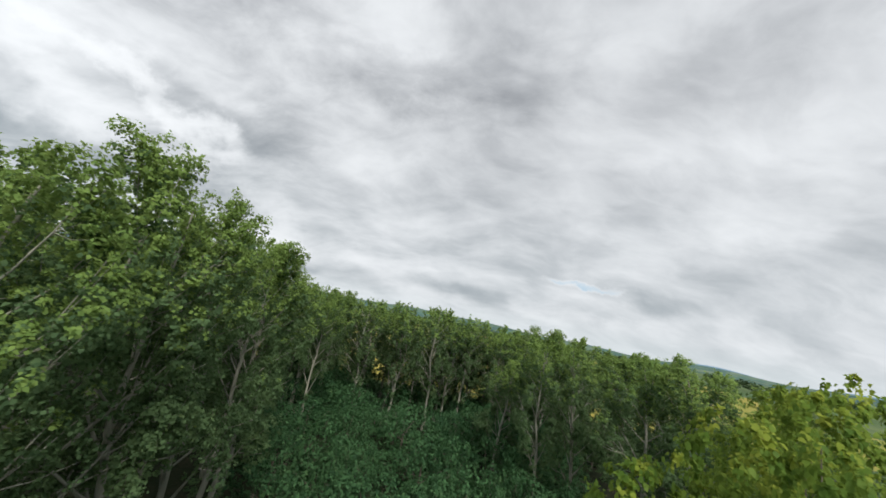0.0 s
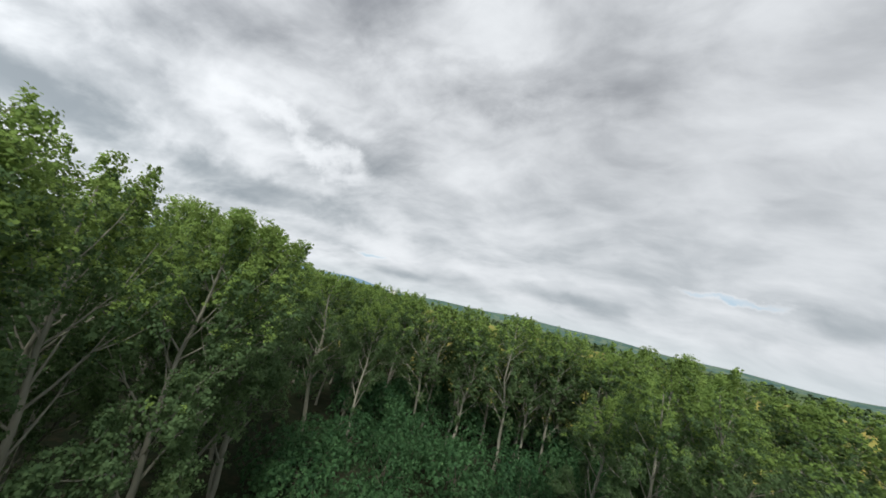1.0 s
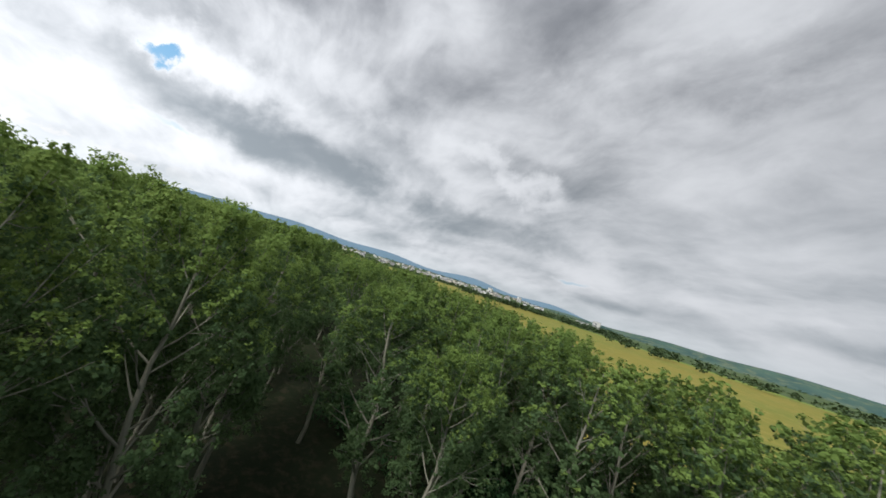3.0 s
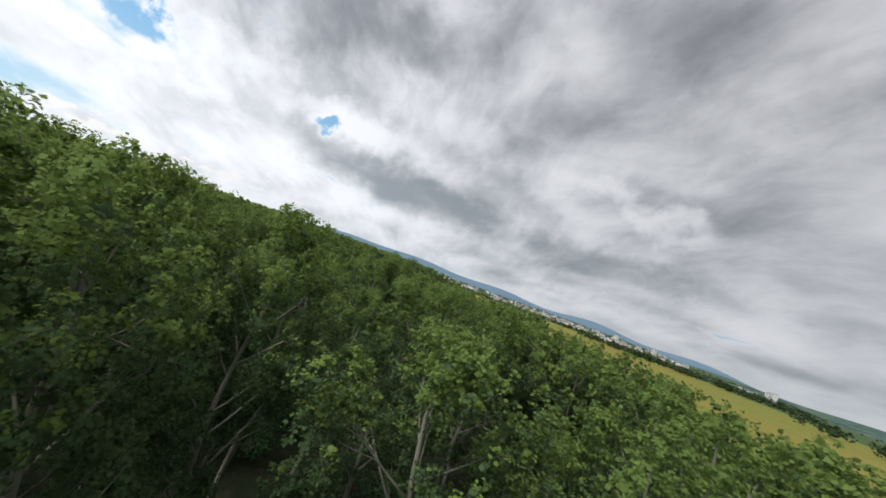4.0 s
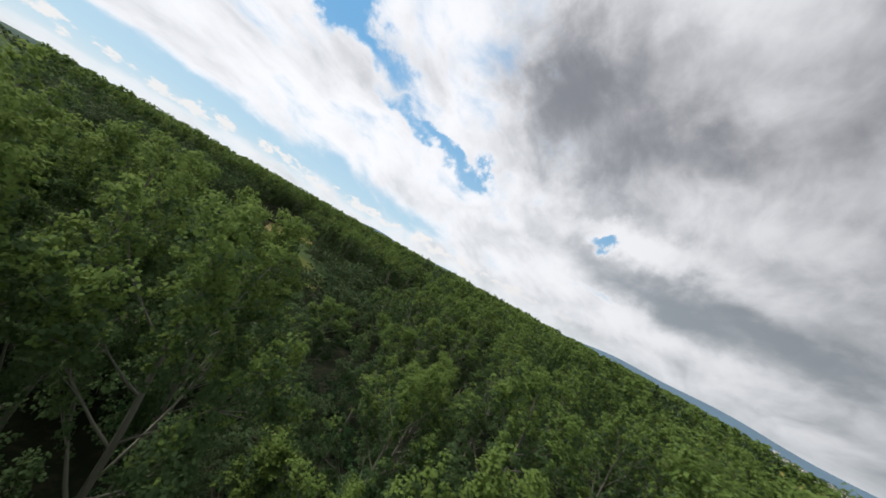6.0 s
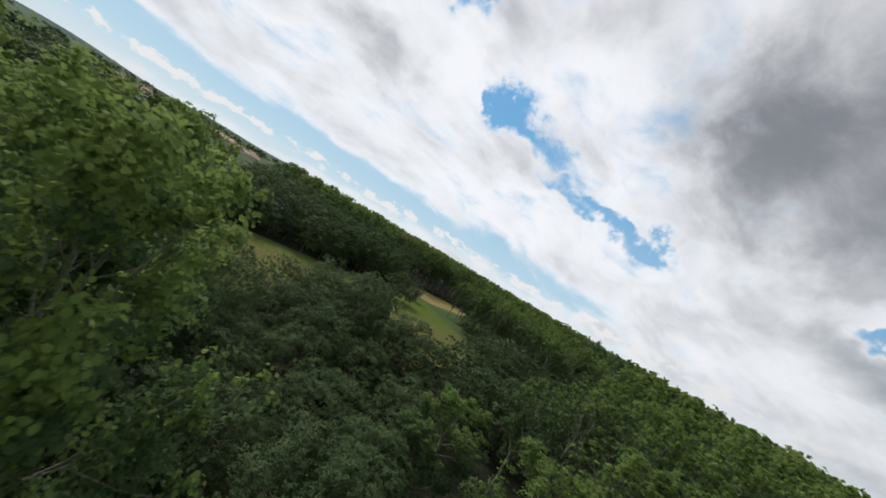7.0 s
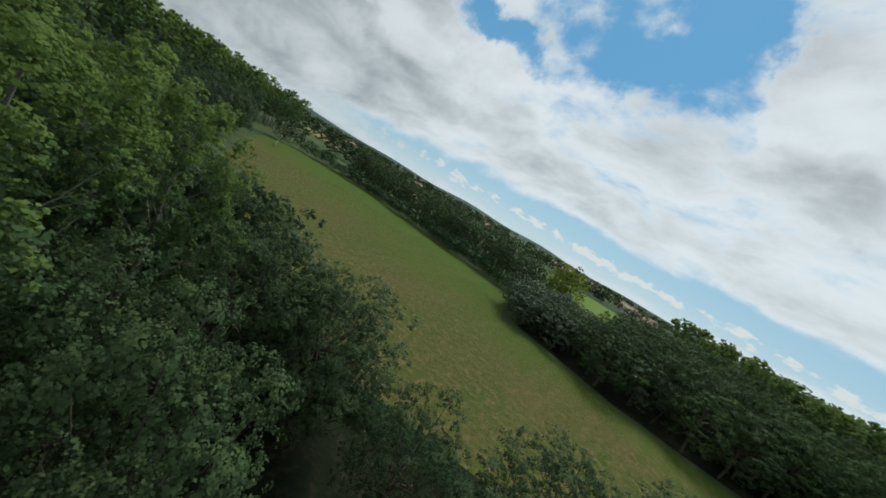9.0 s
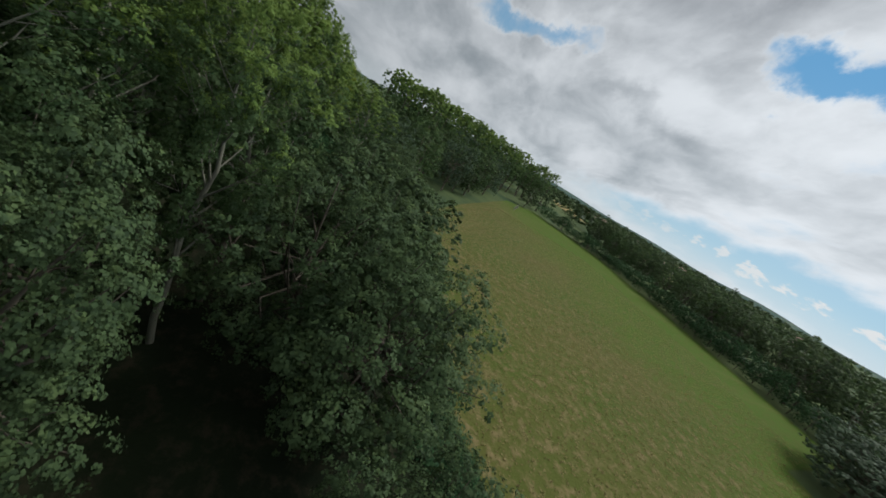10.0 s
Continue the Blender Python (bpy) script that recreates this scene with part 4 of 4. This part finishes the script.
# woods and hedges on the plain
def far_band(seed, count, az0, az1, r0, r1, h0, h1, kind="oak"):
    rnd = random.Random(seed)
    for _ in range(count):
        a, r = radians(rnd.uniform(az0, az1)), rnd.uniform(r0, r1)
        h = rnd.uniform(h0, h1)
        far_tree(kind, -math.sin(a) * r, math.cos(a) * r, h, h * rnd.uniform(0.42, 0.62), "dot")


for seed, (count, az0, az1, r0, r1, h0, h1) in enumerate(((260, 20, 45, 820, 900, 9, 15), (240, 44, 76, 1250, 1350, 9, 15), (200, -60, 22, 480, 640, 8, 14), (620, 22, 106, 1480, 2400, 7, 11), (560, 22, 106, 2300, 3250, 9, 14), (120, -30, 22, 1900, 2900, 7, 12),
                                                          (160, 178, 215, 290, 420, 7, 11), (200, 205, 262, 270, 480, 7, 12), (420, 165, 290, 480, 1100, 8, 14), (420, 160, 300, 1100, 2400, 9, 16),
                                                          (80, 200, 240, 150, 260, 6, 11), (150, 240, 262, 170, 420, 8, 13))):
    far_band(seed, count, az0, az1, r0, r1, h0, h1)
join_far_trees("distant_wood", "dark green woods and plantations across the plain", FAR_TREES)


# ---------------------------------------------------------------- houses
def block(bm, x0, x1, y0, y1, z0, z1):
    m = Matrix.Translation(((x0 + x1) / 2, (y0 + y1) / 2, (z0 + z1) / 2)) @ Matrix.Diagonal((x1 - x0, y1 - y0, z1 - z0, 1))
    bmesh.ops.create_cube(bm, size=1.0, matrix=m)


def gable(bm, long, deep, z0, rise, over=0.4):
    """A pitched roof with thickness over a long, deep plan."""
    a, b = long / 2 + over, deep / 2 + over
    lower = [bm.verts.new(v) for v in ((-a, -b, z0 - 0.25), (a, -b, z0 - 0.25), (a, b, z0 - 0.25), (-a, b, z0 - 0.25))]
    upper = [bm.verts.new(v) for v in ((-a, 0, z0 + rise), (a, 0, z0 + rise))]
    for f in ((0, 1, "b", "a"), (2, 3, "a", "b")):
        bm.faces.new([lower[f[0]], lower[f[1]], upper[1 if f[2] == "b" else 0], upper[0 if f[3] == "a" else 1]])
    bm.faces.new([lower[1], lower[2], upper[1]])
    bm.faces.new([lower[3], lower[0], upper[0]])
    bm.faces.new(lower[::-1])


made_houses = {}


def house(x, y, turn, variant, group):
    """A pale rendered house with a pitched roof, windows and a chimney."""
    if variant in made_houses:
        return copy_thing(made_houses[variant], pose(x, y, 0, 0, 0, turn))
    long, deep, tall, rise = ((11, 8, 5.4, 2.4), (13, 8.5, 3.2, 2.6), (9, 8, 5.8, 2.2))[variant]
    thing = tagged(new("house"), "pale rendered house with a red clay tile roof", "house", group)
    bm = bmesh.new()
    block(bm, -long / 2, long / 2, -deep / 2, deep / 2, 0, tall)
    part("wall", bm, WHITE_WALL if variant == 2 else RENDER_WALL, thing)
    bm = bmesh.new()
    gable(bm, long, deep, tall, rise)
    roof = part("roof", bm, ROOF_TILE, thing, "red clay tile roof")
    bm = bmesh.new()
    block(bm, long * 0.25, long * 0.25 + 0.7, -0.4, 0.4, tall + rise * 0.4, tall + rise + 0.8)
    part("chimney", bm, ROOF_TILE, roof)
    for side in (-1, 1):
        for k in (-0.3, 0.0, 0.3):
            for level in range(2 if tall > 5 else 1):
                bm = bmesh.new()
                z = 1.0 + level * 2.6
                block(bm, k * long - 0.5, k * long + 0.5, side * deep / 2 - 0.06, side * deep / 2 + 0.06, z, z + 1.3)
                part("window", bm, WINDOW_GLASS, thing, "dark window pane")
    thing.matrix_basis = pose(x, y, 0, 0, 0, turn)
    made_houses[variant] = thing
    return thing


made_blocks = {}


def town_block(x, y, turn, variant):
    """A building of the far town: flat or hipped roof, rows of windows."""
    if variant in made_blocks:
        return copy_thing(made_blocks[variant], pose(x, y, slope_z(x, y), 0, 0, turn))
    long, deep, tall = ((34, 14, 13), (60, 28, 9), (22, 18, 30), (18, 12, 9))[variant]
    thing = tagged(new("town_building"), ("long pale apartment building of the town", "wide white hall with a flat roof", "tall pale apartment tower", "white town house with a grey roof")[variant], "building", "buildings of the town")
    bm = bmesh.new()
    block(bm, -long / 2, long / 2, -deep / 2, deep / 2, 0, tall)
    part("wall", bm, RENDER_WALL if variant == 0 else WHITE_WALL, thing)
    bm = bmesh.new()
    if variant == 3:
        gable(bm, long, deep, tall, 4.0, 0.6)
    else:
        block(bm, -long / 2 - 0.4, long / 2 + 0.4, -deep / 2 - 0.4, deep / 2 + 0.4, tall, tall + 0.9)
    part("roof", bm, ROOF_GREY, thing)
    for side in (-1, 1):
        for level in range(int(tall // 3.2)):
            bm = bmesh.new()
            z = 1.2 + level * 3.1
            block(bm, -long * 0.46, long * 0.46, side * deep / 2 - 0.08, side * deep / 2 + 0.08, z, z + 1.4)
            part("window_band", bm, WINDOW_GLASS, thing)
    thing.matrix_basis = pose(x, y, slope_z(x, y), 0, 0, turn)
    made_blocks[variant] = thing
    return thing


rnd = random.Random(12)
for _ in range(40):
    house(rnd.uniform(-50, 105), rnd.uniform(-540, -370), rnd.uniform(0, 180), rnd.randrange(3), "houses of the village")
for x, y, turn in ((286, -214, 20), (300, -236, 70), (322, -262, 30), (350, -290, 10), (240, -250, 50), (205, -262, 15), (180, -250, 80), (160, -300, 35), (390, -300, 60), (130, -330, 15)):
    house(x, y, turn, rnd.randrange(3), "farmhouses on the plain")
for _ in range(170):
    a, r = radians(min(104, max(24, rnd.gauss(58, 18)))), rnd.uniform(1480, 2750)
    town_block(-math.sin(a) * r, math.cos(a) * r, rnd.uniform(0, 180), rnd.choices((0, 1, 2, 3), (4, 1.2, 0.5, 9))[0])

# ---------------------------------------------------------------- small things by the meadow
def gate(x, y, turn):
    thing = tagged(new("field_gate"), "pale weathered wooden rail fence at the meadow's corner", "fence")
    for k in range(5):
        bm = bmesh.new()
        block(bm, k * 2.2 - 0.07, k * 2.2 + 0.07, -0.07, 0.07, 0, 1.35)
        part("post", bm, WOOD_GREY, thing)
    for z in (0.5, 0.85, 1.2):
        bm = bmesh.new()
        block(bm, -0.2, 9.0, 0.07, 0.11, z - 0.07, z + 0.07)
        part("rail", bm, WOOD_GREY, thing)
    thing.matrix_basis = pose(x, y, 0.04, 0, 0, turn)


gate(52, -44, -28)


def tufts(name, corners, count, size, mat, label, seed):
    """Tufts of dry grass on the meadow, of three blades each."""
    rng = np.random.default_rng(seed)
    spots = []
    xs, ys = [c[0] for c in corners], [c[1] for c in corners]
    while len(spots) < count:
        x, y = rng.uniform(min(xs), max(xs)), rng.uniform(min(ys), max(ys))
        if inside(x, y, corners):
            spots.append((x, y, 0.03))
    spots = np.repeat(np.array(spots), 3, 0)
    n = len(spots)
    a = rng.uniform(0, 2 * np.pi, n)
    s = size * rng.uniform(0.5, 1.4, n)
    side = np.column_stack([np.cos(a), np.sin(a), np.zeros(n)]) * s[:, None] * 0.5
    lean = np.column_stack([-np.sin(a), np.cos(a), np.zeros(n)]) * (s * rng.uniform(0.1, 0.7, n))[:, None]
    up = np.column_stack([np.zeros((n, 2)), s * 0.35])
    verts = np.stack([spots - side, spots + side, spots + lean + up], 1).reshape(-1, 3)
    return tagged(new(name, mesh_of(name, verts, np.arange(n * 3).reshape(-1, 3), mat)), label, "grass", kind="stuff")


DRY_GRASS = leaf_material("dry_grass", (0.24, 0.22, 0.09), (0.32, 0.28, 0.13), (0.42, 0.36, 0.19), 0.2, 0.4, 0.9)
tufts("meadow_tufts", [(-58, -20), (-30, -10), (-4, -9), (18, -21), (40, -34), (30, -58), (-10, -60), (-24, -58), (-27, -48), (-48, -46)], 36000, 0.15, DRY_GRASS, "straw-coloured tufts over the mown meadow", 5)
